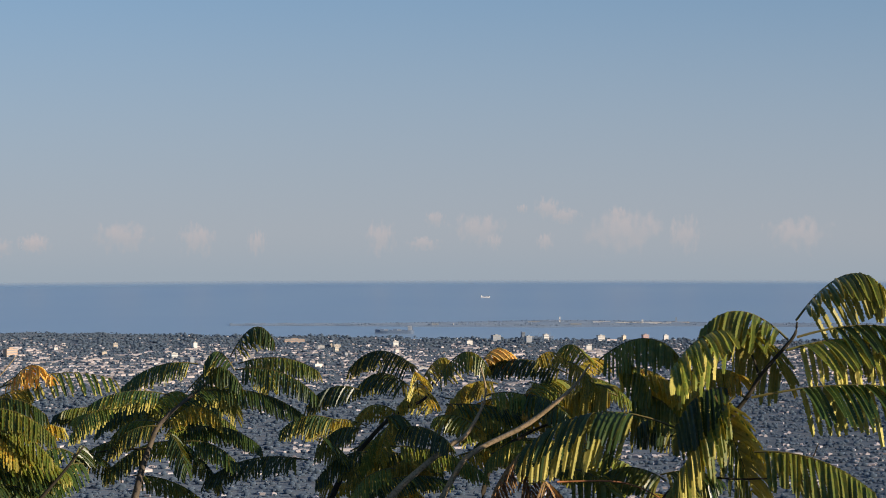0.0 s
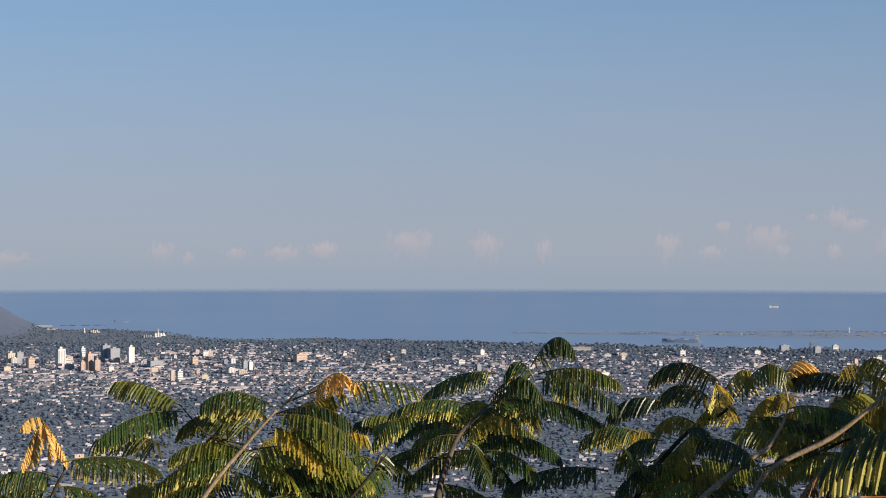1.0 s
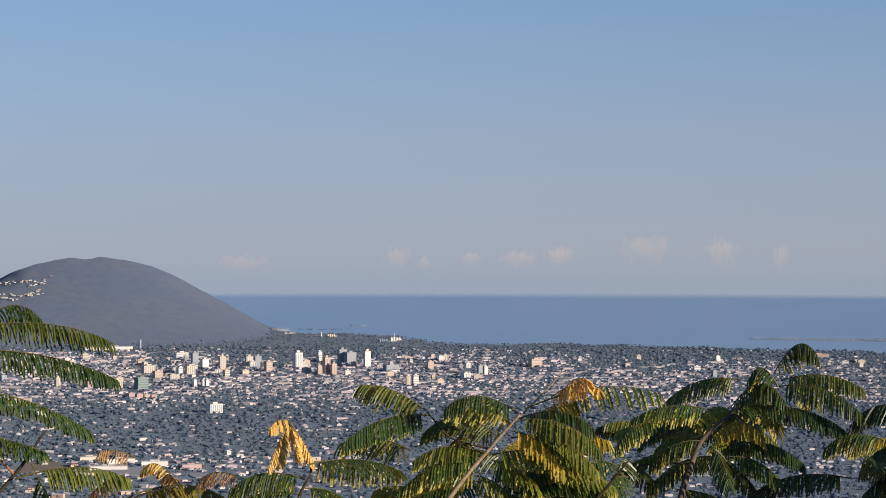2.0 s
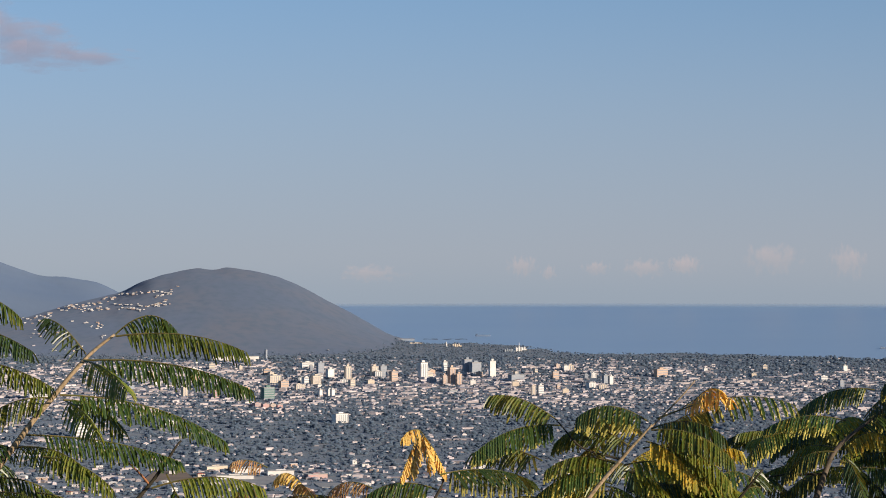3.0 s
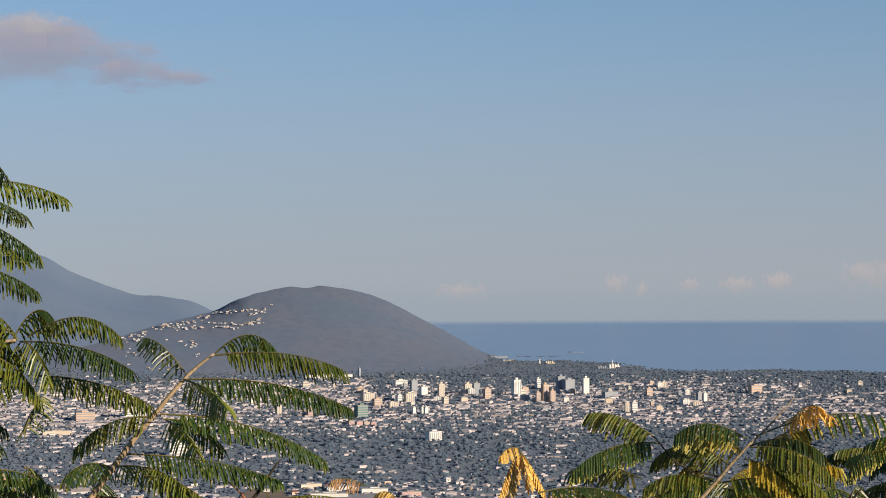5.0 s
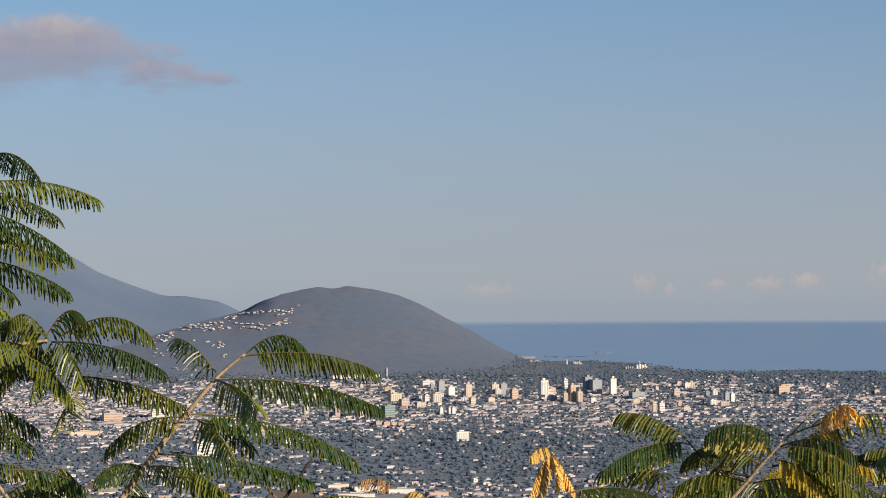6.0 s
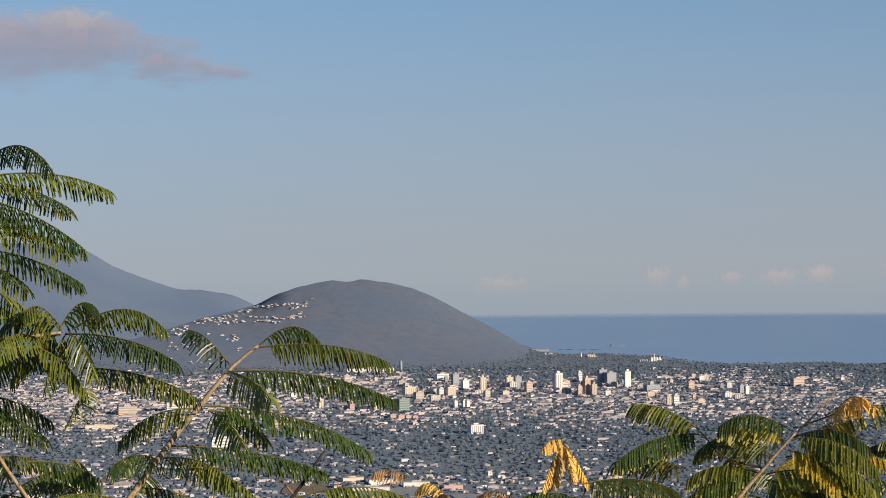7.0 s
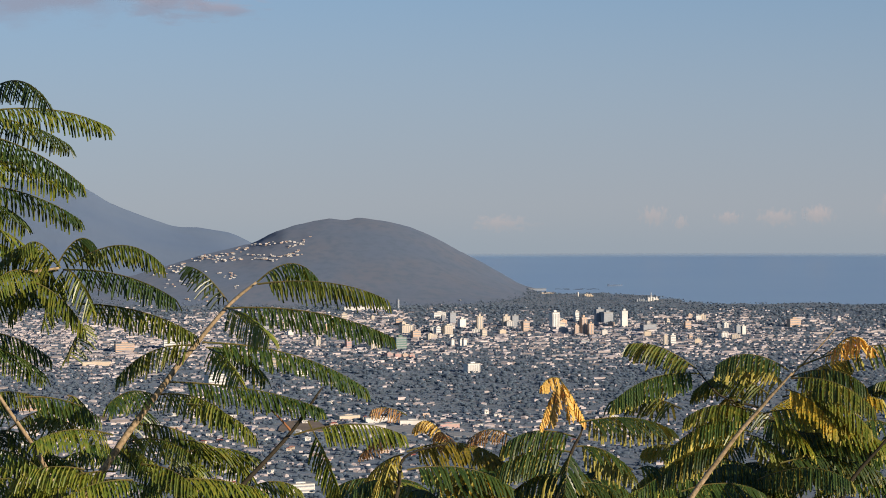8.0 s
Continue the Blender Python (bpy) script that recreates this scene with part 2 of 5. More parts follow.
def mesh_object(name, verts, faces, mats, parent=None, label="", index=None, smooth=False):
    me = bpy.data.meshes.new(name)
    me.from_pydata([tuple(v) for v in verts] if not isinstance(verts, np.ndarray) else verts.tolist(), [], faces if not isinstance(faces, np.ndarray) else faces.tolist())
    for m in mats:
        me.materials.append(m)
    if index is not None:
        me.polygons.foreach_set("material_index", index)
    if smooth:
        me.polygons.foreach_set("use_smooth", [True] * len(me.polygons))
    me.update()
    ob = new(name, me)
    if parent is not None:
        ob.parent = parent
        ob.matrix_parent_inverse = parent.matrix_basis.inverted()
    if label:
        tagged(ob, label)
    return ob


def part(name, bm, mat, parent=None, label=""):
    me = bpy.data.meshes.new(name)
    bm.to_mesh(me)
    bm.free()
    me.materials.append(mat)
    ob = new(name, me)
    if parent is not None:
        ob.parent = parent
    if label:
        tagged(ob, label)
    return ob


def box(bm, x0, x1, y0, y1, z0, z1, bevel=0.0):
    r = bmesh.ops.create_cube(bm, size=1.0, matrix=Matrix.LocRotScale(((x0 + x1) / 2, (y0 + y1) / 2, (z0 + z1) / 2), None, (x1 - x0, y1 - y0, z1 - z0)))
    if bevel:
        es = list({e for v in r["verts"] for e in v.link_edges})
        bmesh.ops.bevel(bm, geom=es, offset=bevel, segments=1, affect="EDGES")
    return bm


def tube(points, radii, sides=7):
    """Vertices and faces of a tapered tube along points."""
    pts = [Vector(p) for p in points]
    verts, faces = [], []
    for i, p in enumerate(pts):
        t = (pts[min(i + 1, len(pts) - 1)] - pts[max(i - 1, 0)]).normalized()
        u = t.orthogonal().normalized() if abs(t.z) > 0.98 else t.cross(Vector((0, 0, 1))).normalized()
        w = t.cross(u)
        for k in range(sides):
            a = 2 * math.pi * k / sides
            verts.append(p + (u * math.cos(a) + w * math.sin(a)) * radii[i])
    for i in range(len(pts) - 1):
        for k in range(sides):
            j = (k + 1) % sides
            faces.append((i * sides + k, i * sides + j, (i + 1) * sides + j, (i + 1) * sides + k))
    faces.append(tuple(range(sides)))
    faces.append(tuple(range((len(pts) - 1) * sides, len(pts) * sides)))
    return verts, faces


def smooth_line(points, n=5):
    """Catmull-Rom through the points."""
    p = [Vector(q) for q in points]
    p = [p[0] * 2 - p[1]] + p + [p[-1] * 2 - p[-2]]
    out = []
    for i in range(1, len(p) - 2):
        for k in range(n):
            t = k / n
            out.append(0.5 * (2 * p[i] + (p[i + 1] - p[i - 1]) * t + (2 * p[i - 1] - 5 * p[i] + 4 * p[i + 1] - p[i + 2]) * t * t
                              + (3 * p[i] - p[i - 1] - 3 * p[i + 1] + p[i + 2]) * t ** 3))
    return out + [p[-2]]


# ---- ground, sea, hills ----
SHORE_AZ = (-180, -1, 0.0, 1.0, 1.9, 2.4, 3.2, 4.4, 5.2, 6.3, 8, 12, 16, 20, 26, 40, 90, 180)
SHORE_D = (4990, 4990, 4400, 3950, 3640, 3590, 3570, 3540, 3400, 3335, 3360, 3270, 3200, 3165, 3150, 3100, 4990, 4990)


def shore(az):
    return float(np.interp(az, SHORE_AZ, SHORE_D)) + 14 * math.sin(az * 4.1) + 8 * math.sin(az * 11.3)


def plain_z(az, r):
    return 2.0 if r < shore(az) else -5.0


def hillside(x, y):
    """The slope on which the lookout stands."""
    if y < 0:
        return min(198.3 - 0.12 * y, 216.0)
    return 198.3 - 0.62 * y


def build_ground():
    rings = [0.01, 2, 4, 6, 8, 10, 13, 17, 22, 30, 45, 70, 110, 170, 240, 300, 330, 400, 550, 800, 1100, 1500, 2000, 2500] + list(range(2900, 3720, 20)) + [3800, 4000, 4400, 4985]
    azs = [-180 + 5 * i for i in range(30)] + [-30 + 0.5 * i for i in range(140)] + [40 + 5 * i for i in range(28)]
    verts, faces = [], []
    for r in rings:
        for az in azs:
            p = at(az, r)
            z = max(plain_z(az, r), hillside(p.x, p.y))
            if z < 190 and z > 3:
                z += 2.5 * noise.noise((p.x * 0.02, p.y * 0.02, 3.0))
            verts.append((p.x, p.y, z))
    n = len(azs)
    for i in range(len(rings) - 1):
        for j in range(n):
            k = (j + 1) % n
            faces.append((i * n + j, i * n + k, (i + 1) * n + k, (i + 1) * n + j))
    faces.append(tuple(range(n - 1, -1, -1)))
    return tagged(mesh_object("ground", verts, faces, [GROUND], smooth=True), "scrub and earth plain below a hillside, coloured haze blue-grey", "ground", kind="structure")


def build_sea():
    n = 240
    rings = [2600, 3200, 3800, 4400, 4998]
    verts = [at(-60 + 160 * j / n, r, 0.0) for r in rings for j in range(n + 1)]
    faces = [(i * (n + 1) + j, i * (n + 1) + j + 1, (i + 1) * (n + 1) + j + 1, (i + 1) * (n + 1) + j) for i in range(len(rings) - 1) for j in range(n)]
    return tagged(mesh_object("water", verts, faces, [SEA]), "calm blue sea with its far rim faded like haze", "sea", kind="structure")


HILL_AZ = (-12.55, -9.49, -7.70, -6.73, -5.89, -5.28, -4.67, -4.09, -3.70, -3.21, -2.73, -2.46, -2.05, -1.82, -1.22, -0.65, -0.15, 0.43, 0.80, 1.23, 1.66, 2.45, 3.36)
HILL_EL = (-3.15, -2.98, -2.96, -2.75, -2.52, -2.34, -2.19, -2.06, -1.86, -1.69, -1.59, -1.54, -1.59, -1.52, -1.61, -1.76, -1.98, -2.30, -2.49, -2.73, -2.99, -3.22, -3.37)
HILL_D, HILL_W = 3720.0, 370.0
MOUNT_AZ = (-15.27, -11.23, -9.46, -8.27, -7.67, -7.14, -6.48, -5.76, -5.28, -4.55, -4.13, -3.22, -2.25)
MOUNT_EL = (-0.63, -0.64, -0.65, -0.71, -0.85, -1.18, -1.45, -1.70, -1.71, -1.84, -2.05, -2.54, -3.40)
MOUNT_D, MOUNT_W = 4560.0, 580.0


def ridge_z(az, r, azs, els, mid, width):
    u = (r - mid) / width
    s = 0.10 + 0.5 * min(1.0, abs(u) * 2.5)
    el = float(np.interp([az + s * q / 4 for q in range(-4, 5)], azs, els).mean())
    top = EYE + mid * math.tan(radians(el)) + 0.6
    fold = noise.noise((az * 2.0, r * 0.02, 1.7)) * 0.006
    k = math.exp(-1.6 * abs(u + (fold * 1.2 if abs(u) > 0.05 else 0)) ** 1.7)
    edge = min(1.0, max(0.0, (u + 1.22) / 0.3))
    return max(0.0, top) * k * edge * (1 + fold * min(1.0, abs(u) * 3)) - (3.0 * abs(u) if u < 0 else 22.0 * u)


def build_ridge(name, azs, els, mid, width, mat, label):
    a0, a1, na, nr = azs[0], azs[-1], 260, 70
    verts, faces = [], []
    for i in range(nr + 1):
        r = mid - width * 1.25 + width * 1.9 * i / nr
        for j in range(na + 1):
            az = a0 + (a1 - a0) * j / na
            z = ridge_z(az, r, azs, els, mid, width)
            p = at(az, r)
            z += noise.noise((p.x * 0.045, p.y * 0.045, 9.0)) * 0.5 + noise.noise((p.x * 0.13, p.y * 0.13, 2.0)) * 0.5
            verts.append((p.x, p.y, z))
    for i in range(nr):
        for j in range(na):
            q = i * (na + 1) + j
            faces.append((q, q + 1, q + na + 2, q + na + 1))
    return tagged(mesh_object(name, verts, faces, [mat], smooth=True), label, "hill", kind="structure")


build_ground()
build_sea()
build_ridge("hill", HILL_AZ, HILL_EL, HILL_D, HILL_W, HILL, "rounded scrub-covered hill beside the sea, coloured haze blue-grey")
build_ridge("mountain", MOUNT_AZ, MOUNT_EL, MOUNT_D, MOUNT_W, MOUNTAIN, "distant forested mountain ridge behind the hill, coloured haze blue")


def build_spit():
    """The low sand spit across the harbour mouth."""
    n = 160
    verts, faces = [], []
    for i in range(n + 1):
        az = 12.2 + 18 * i / n
        mid = 3502 + 10 * math.sin(az * 0.7)
        half = 14 + 72 * float(np.interp(az, (12.2, 14.5, 17, 19, 21, 22.5, 30), (0.0, 0.1, 0.5, 1.0, 0.7, 0.3, 0.4))) + 2 * math.sin(az * 6.0)
        for d, z in ((-half, -1), (-half * 0.9, 1.0), (0, 2.2 + 0.6 * math.sin(az * 9)), (half * 0.9, 1.0), (half, -1)):
            p = at(az, mid + d)
            verts.append((p.x, p.y, z))
    for i in range(n):
        for k in range(4):
            q = i * 5 + k
            faces.append((q, q + 5, q + 6, q + 1))
    return tagged(mesh_object("spit", verts, faces, [SPIT], smooth=True), "low sand spit across the harbour, coloured as if hazy", "land spit", kind="structure")


build_spit()


# ---- clouds: a far backdrop ----
CLOUD_PINK = cloud_material("cloud_pink", (0.53, 0.47, 0.47), (0.43, 0.42, 0.44), 2.3, 1, 0.66, (2.2, 1.0, 0.8))
CLOUD_GREY = cloud_material("cloud_grey", (0.41, 0.37, 0.43), (0.30, 0.33, 0.43), 2.1, 2, 0.8, (1.0, 1.0, 1.0))


def build_cloud(az, el, wide, high, mat, dist=4900.0, label="small pale pink cumulus puff over the sea"):
    """A thin glowing sheet for a cloud, curved a little, facing the land."""
    n = 8
    verts = [(-1 + 2 * i / n, 0.15 * (1 - (2 * i / n - 1) ** 2), -1 + 2 * j / n) for j in range(n + 1) for i in range(n + 1)]
    faces = [(j * (n + 1) + i, j * (n + 1) + i + 1, (j + 1) * (n + 1) + i + 1, (j + 1) * (n + 1) + i) for j in range(n) for i in range(n)]
    ob = tagged(mesh_object("cloud", verts, faces, [mat], smooth=True), label, "cloud", group="clouds", kind="structure")
    k = dist * math.tan(radians(1.0))
    ob.matrix_world = Matrix.Translation(sight(az, el, dist)) @ pose(0, 0, 0, 0, 0, -az) @ Matrix.Diagonal((wide * k, 20, high * k, 1))
    ob.visible_shadow = False
    return ob


for az, el, wide, high in [
    (8.04, -1.49, 0.46, 0.26),
    (9.90, -1.36, 0.76, 0.43),
    (11.52, -1.43, 0.53, 0.46),
    (12.80, -1.50, 0.27, 0.36),
    (15.47, -1.41, 0.46, 0.46),
    (16.63, -1.00, 0.27, 0.23),
    (17.55, -1.21, 0.69, 0.43),
    (18.52, -0.78, 0.15, 0.13),
    (19.07, -0.78, 0.38, 0.30),
    (19.43, -0.93, 0.43, 0.23),
    (20.59, -0.91, 0.34, 0.23),
    (20.71, -1.27, 1.07, 0.63),
    (22.01, -1.33, 0.49, 0.49),
    (24.45, -1.33, 0.84, 0.49),
    (19.01, -1.49, 0.24, 0.26),
    (17.91, -1.49, 0.21, 0.23),
    (16.39, -1.53, 0.46, 0.20),
    (4.55, -1.54, 0.40, 0.33),
    (5.12, -1.66, 0.21, 0.20),
    (7.18, -1.57, 0.61, 0.26),
    (8.05, -1.52, 0.37, 0.26),
    (6.15, -1.57, 0.37, 0.20),
    (1.30, -1.66, 0.91, 0.23),
]:
    build_cloud(az, el, wide, high, CLOUD_PINK)
for az, el, wide, high in [
    (-8.66, 3.46, 2.80, 1.05),
    (-8.06, 3.89, 1.73, 0.59),
    (-7.41, 3.58, 1.56, 0.79),
    (-5.85, 3.10, 1.25, 0.50),
    (-4.75, 2.95, 1.30, 0.30),
    (-6.39, 3.46, 1.48, 0.49),
    (-9.25, 3.62, 1.81, 0.86),
]:
    build_cloud(az, el, wide, high, CLOUD_GREY, 4800.0, "broad mauve-grey cloud with a pink sunlit top")
# extra pink sheet that paints the sunlit crest onto the grey cloud
build_cloud(-8.03, 4.10, 1.15, 0.34, CLOUD_PINK, 4700.0, "pink sunlit crest of a broad cloud")


# ---- the city ----
rng = np.random.default_rng(5)


def urban(az, d):
    """How built-up the plain is, 0 woods to 1 dense."""
    n = 0.5 + 0.9 * noise.noise((az * 0.8, d * 0.004, 0.3)) + 0.45 * noise.noise((az * 2.6, d * 0.012, 7.0))
    band = float(np.interp(d, (1400, 1750, 1880, 1990, 2130, 2330, 2420, 2520, 2720, 3030, 3200, 3350), (0.08, 0.20, 0.46, 0.14, -0.02, 0.0, 0.34, 0.66, 0.84, 0.58, 0.12, -0.3)))
    if az > 9.0:
        band -= 0.5 * max(0.0, min(1.0, (d - 2950) / 150))
    left = float(np.interp(az, (-10, -5, -2, 1, 4, 8, 14, 20, 27), (0.2, 0.2, 0.08, -0.02, 0.0, -0.10, -0.20, -0.16, -0.2)))
    return max(0.0, min(1.0, 0.65 * n + band + left - 0.32))


def land_z(az, r):
    """The land's height beyond the plain too, on the hill and the mountain."""
    z = 2.0
    if HILL_AZ[0] < az < HILL_AZ[-1] and HILL_D - HILL_W * 1.2 < r < HILL_D + 150:
        z = max(z, ridge_z(az, r, HILL_AZ, HILL_EL, HILL_D, HILL_W))
    return z


def scatter(n, seed, d0=1480.0, d1=3800.0, a0=-10.4, a1=27.4):
    g = np.random.default_rng(seed)
    d = np.sqrt(g.uniform(d0 * d0, d1 * d1, n))
    return g.uniform(a0, a1, n), d, g


# open ground: heading, elevation, half width in degrees, half depth in metres
CLEARINGS = [(-3.06, -6.02, 0.52, 36), (-1.17, -6.11, 0.75, 26), (0.54, -6.22, 0.45, 14), (-7.61, -5.78, 0.4, 14)]


def cleared(az, r):
    return any(abs(az - a) < w and abs(r - ground_at(e)) < d for a, e, w, d in CLEARINGS)


def build_houses(n):
    az, d, g = scatter(n, 11)
    verts, faces, index = [], [], []
    for a, r in zip(az, d):
        if g.random() < 0.72:
            bend = 60 * noise.noise((a * 0.35, r * 0.002, 4.0)) + a * 6
            r += (round((r + bend) / 36) * 36 - bend - r) * 0.86
        u = urban(a, r)
        keep = g.random()
        w, e, h, turn = g.uniform(1.5, 4.6), g.uniform(1.4, 3.0), g.uniform(0.6, 1.25), g.normal(0.35, 0.5)
        big = g.random()
        if cleared(a, r) or r > shore(a) - 25 or keep > 0.05 + 0.97 * u:
            continue
        if big < 0.07 + 0.28 * u:
            w, e, h = w * g.uniform(1.4, 4.2), e * 1.5, h * g.uniform(1.0, 1.8)
        flat = g.random() < 0.55
        pale = 2 if g.random() < 0.16 + 0.22 * u else 0
        if r > 3250 and (a > 1.0 or g.random() > 0.35 or land_z(a, r) > 10):
            continue
        gz = land_z(a, r) - 2.0
        c, s = math.cos(turn - radians(a)), math.sin(turn - radians(a))
        p = at(a, r)
        b = len(verts)
        ridge = h + (0.3 if flat else g.uniform(0.5, 1.0))
        o = 0.25
        for x, y, z in ((-w, -e, 1.6), (w, -e, 1.6), (w, e, 1.6), (-w, e, 1.6), (-w, -e, h + 2), (w, -e, h + 2), (w, e, h + 2), (-w, e, h + 2)):
            verts.append((p.x + (x * c - y * s) / 2, p.y + (x * s + y * c) / 2, z + gz))
        faces += [(b, b + 1, b + 5, b + 4), (b + 1, b + 2, b + 6, b + 5), (b + 2, b + 3, b + 7, b + 6), (b + 3, b, b + 4, b + 7)]
        index += [pale or 1] * 4
        k = 0.92 if flat else 0.25
        for x, y, z in ((-w - o, -e - o, h + 2), (w + o, -e - o, h + 2), (w + o, e + o, h + 2), (-w - o, e + o, h + 2),
                        (-w * k, -e * k * 0.3, ridge + 2), (w * k, -e * k * 0.3, ridge + 2), (w * k, e * k * 0.3, ridge + 2), (-w * k, e * k * 0.3, ridge + 2)):
            verts.append((p.x + (x * c - y * s) / 2, p.y + (x * s + y * c) / 2, z + gz))
        t = b + 8
        faces += [(t, t + 1, t + 5, t + 4), (t + 1, t + 2, t + 6, t + 5), (t + 2, t + 3, t + 7, t + 6), (t + 3, t, t + 4, t + 7), (t + 4, t + 5, t + 6, t + 7), (t + 3, t + 2, t + 1, t)]
        index += [pale] * 6
    return tagged(mesh_object("town_houses", verts, faces, [ROOFS, WALLS, ROOF_WHITE], index=index), "countless low pale houses and sheds across the plain", "houses", kind="stuff")


def ico_template():
    bm = bmesh.new()
    bmesh.ops.create_icosphere(bm, subdivisions=1, radius=1.0)
    bm.verts.ensure_lookup_table()
    v = np.array([tuple(q.co) for q in bm.verts])
    f = np.array([[q.index for q in face.verts] for face in bm.faces])
    bm.free()
    return v, f


ICO_V, ICO_F = ico_template()


def clumps(name, centres, sizes, mat, label, category, seed, squash=0.75):
    """Many uneven leafy clumps in one mesh."""
    g = np.random.default_rng(seed)
    nv = len(ICO_V)
    v = np.repeat(ICO_V[None], len(centres), 0) * (1 + g.normal(0, 0.33, (len(centres), nv, 1)))
    v[:, :, 2] *= squash
    v[:, :, 0] *= 1.45
    v = v * np.asarray(sizes)[:, None, None] + np.asarray(centres)[:, None, :]
    f = (ICO_F[None] + (np.arange(len(centres)) * nv)[:, None, None]).reshape(-1, 3)
    return tagged(mesh_object(name, v.reshape(-1, 3), f, [mat], smooth=True), label, category, kind="stuff")


def build_city_trees(n):
    az, d, g = scatter(n, 12)
    centres, sizes = [], []
    for a, r in zip(az, d):
        u = urban(a, r)
        if cleared(a, r) or r > shore(a) - 8 or g.random() > 1.02 - 0.5 * u:
            continue
        s = (0.45 + 1.35 * g.random() ** 1.6) * (1.0 - 0.25 * u) * (0.6 if r > 3280 else 1.0)
        gz = land_z(a, r)
        if gz > 2.6 + 2.5 * g.random():
            continue
        p = at(a, r)
        centres.append((p.x, p.y, gz + s * 0.5 + g.uniform(0, 0.8)))
        sizes.append(s)
        if g.random() < 0.25:
            centres.append((p.x + g.normal(0, s * 0.7), p.y + g.normal(0, s * 0.7), gz + s * 0.4))
            sizes.append(s * 0.7)
    return clumps("city_trees", centres, sizes, CANOPY, "dense tree canopy between the houses, coloured pale haze blue", "trees", 13, 0.8)


build_houses(50000)
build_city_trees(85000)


def tower(az, el, w, h, deep, mat, style="bands", label="", turn=0.0, cap=True):
    """A city block by heading and elevation of its foot; w, h in metres. Facade parts are children."""
    d = ground_at(el)
    p = at(az, d, 2.0)
    bm = box(bmesh.new(), -w / 2, w / 2, -deep / 2, deep / 2, 0, h)
    body = bpy.data.meshes.new("office_block")
    bm.to_mesh(body)
    bm.free()
    body.materials.append(mat)
    ob = tagged(new("office_block", body), label, "building", group="city blocks")
    ob.matrix_world = Matrix.Translation(p) @ pose(0, 0, 0, 0, 0, -az + turn)
    if cap:
        roof = part("roof", box(bmesh.new(), -w / 2 - 0.15, w / 2 + 0.15, -deep / 2 - 0.15, deep / 2 + 0.15, h + 0.01, h + 0.5), CONCRETE, ob)
        part("plant_room", box(bmesh.new(), -w / 6, w / 5, -deep / 5, deep / 5, h + 0.5, h + 0.5 + min(2.0, h * 0.14)), mat, roof)
    if style == "bands":
        n = max(2, int(h / 2.2))
        for i in range(n):
            z = h * (i + 0.35) / n
            part("window_band", box(bmesh.new(), -w / 2 * 0.94, w / 2 * 0.94, -deep / 2 - 0.06, deep / 2 + 0.06, z, z + h / n * 0.38), GLASS, ob)
    elif style == "fins":
        n = max(3, int(w / 2.0))
        for i in range(n):
            x = -w / 2 + w * (i + 0.5) / n
            part("window_strip", box(bmesh.new(), x - w / n * 0.22, x + w / n * 0.22, -deep / 2 - 0.06, deep / 2 + 0.06, h * 0.08, h * 0.92), GLASS, ob)
    return ob


CITY_BLOCKS_A = [
    (2.40, -3.93, 10.71, 19.02, WHITE, "fins", "tall white office block with vertical fins", 11),
    (1.35, -3.90, 8.99, 12.98, CREAM, "fins", "striped cream office block among low roofs", -2),
    (1.54, -3.89, 8.42, 13.02, GREY, "bands", "grey concrete office block with dark windows", -5),
    (1.77, -3.99, 8.80, 11.49, PEACH, "bands", "peach plastered block lit by the sun", 6),
    (0.78, -3.93, 7.73, 14.70, CREAM, "fins", "slim cream apartment tower in the city", -2),
    (0.40, -3.92, 8.95, 11.07, WHITE, "plain", "squat white block with blank walls", 4),
    (0.19, -3.83, 8.54, 13.83, GREY, "bands", "grey framed tower with open storeys", 0),
    (0.09, -4.04, 10.99, 9.54, CREAM, "fins", "cream apartment block with piers", -1),
    (-0.12, -4.04, 8.10, 7.76, WHITE, "bands", "low white slab block of flats", 9),
    (-0.95, -4.36, 13.39, 12.70, GREEN, "bands", "green netted building under repair", 4),
    (-0.81, -4.01, 15.74, 8.41, CREAM, "fins", "row of cream apartment blocks", 5),
    (-0.60, -4.13, 10.18, 8.16, PEACH, "bands", "peach block of flats among trees", -2),
    (0.19, -4.31, 3.80, 7.27, WHITE, "plain", "narrow white block of flats", 5),
    (0.45, -4.32, 4.33, 7.80, WHITE, "plain", "narrow white block of flats", 14),
    (0.61, -4.87, 14.39, 8.41, WHITE, "fins", "white hotel block with vertical fins amid woods", 5),
]
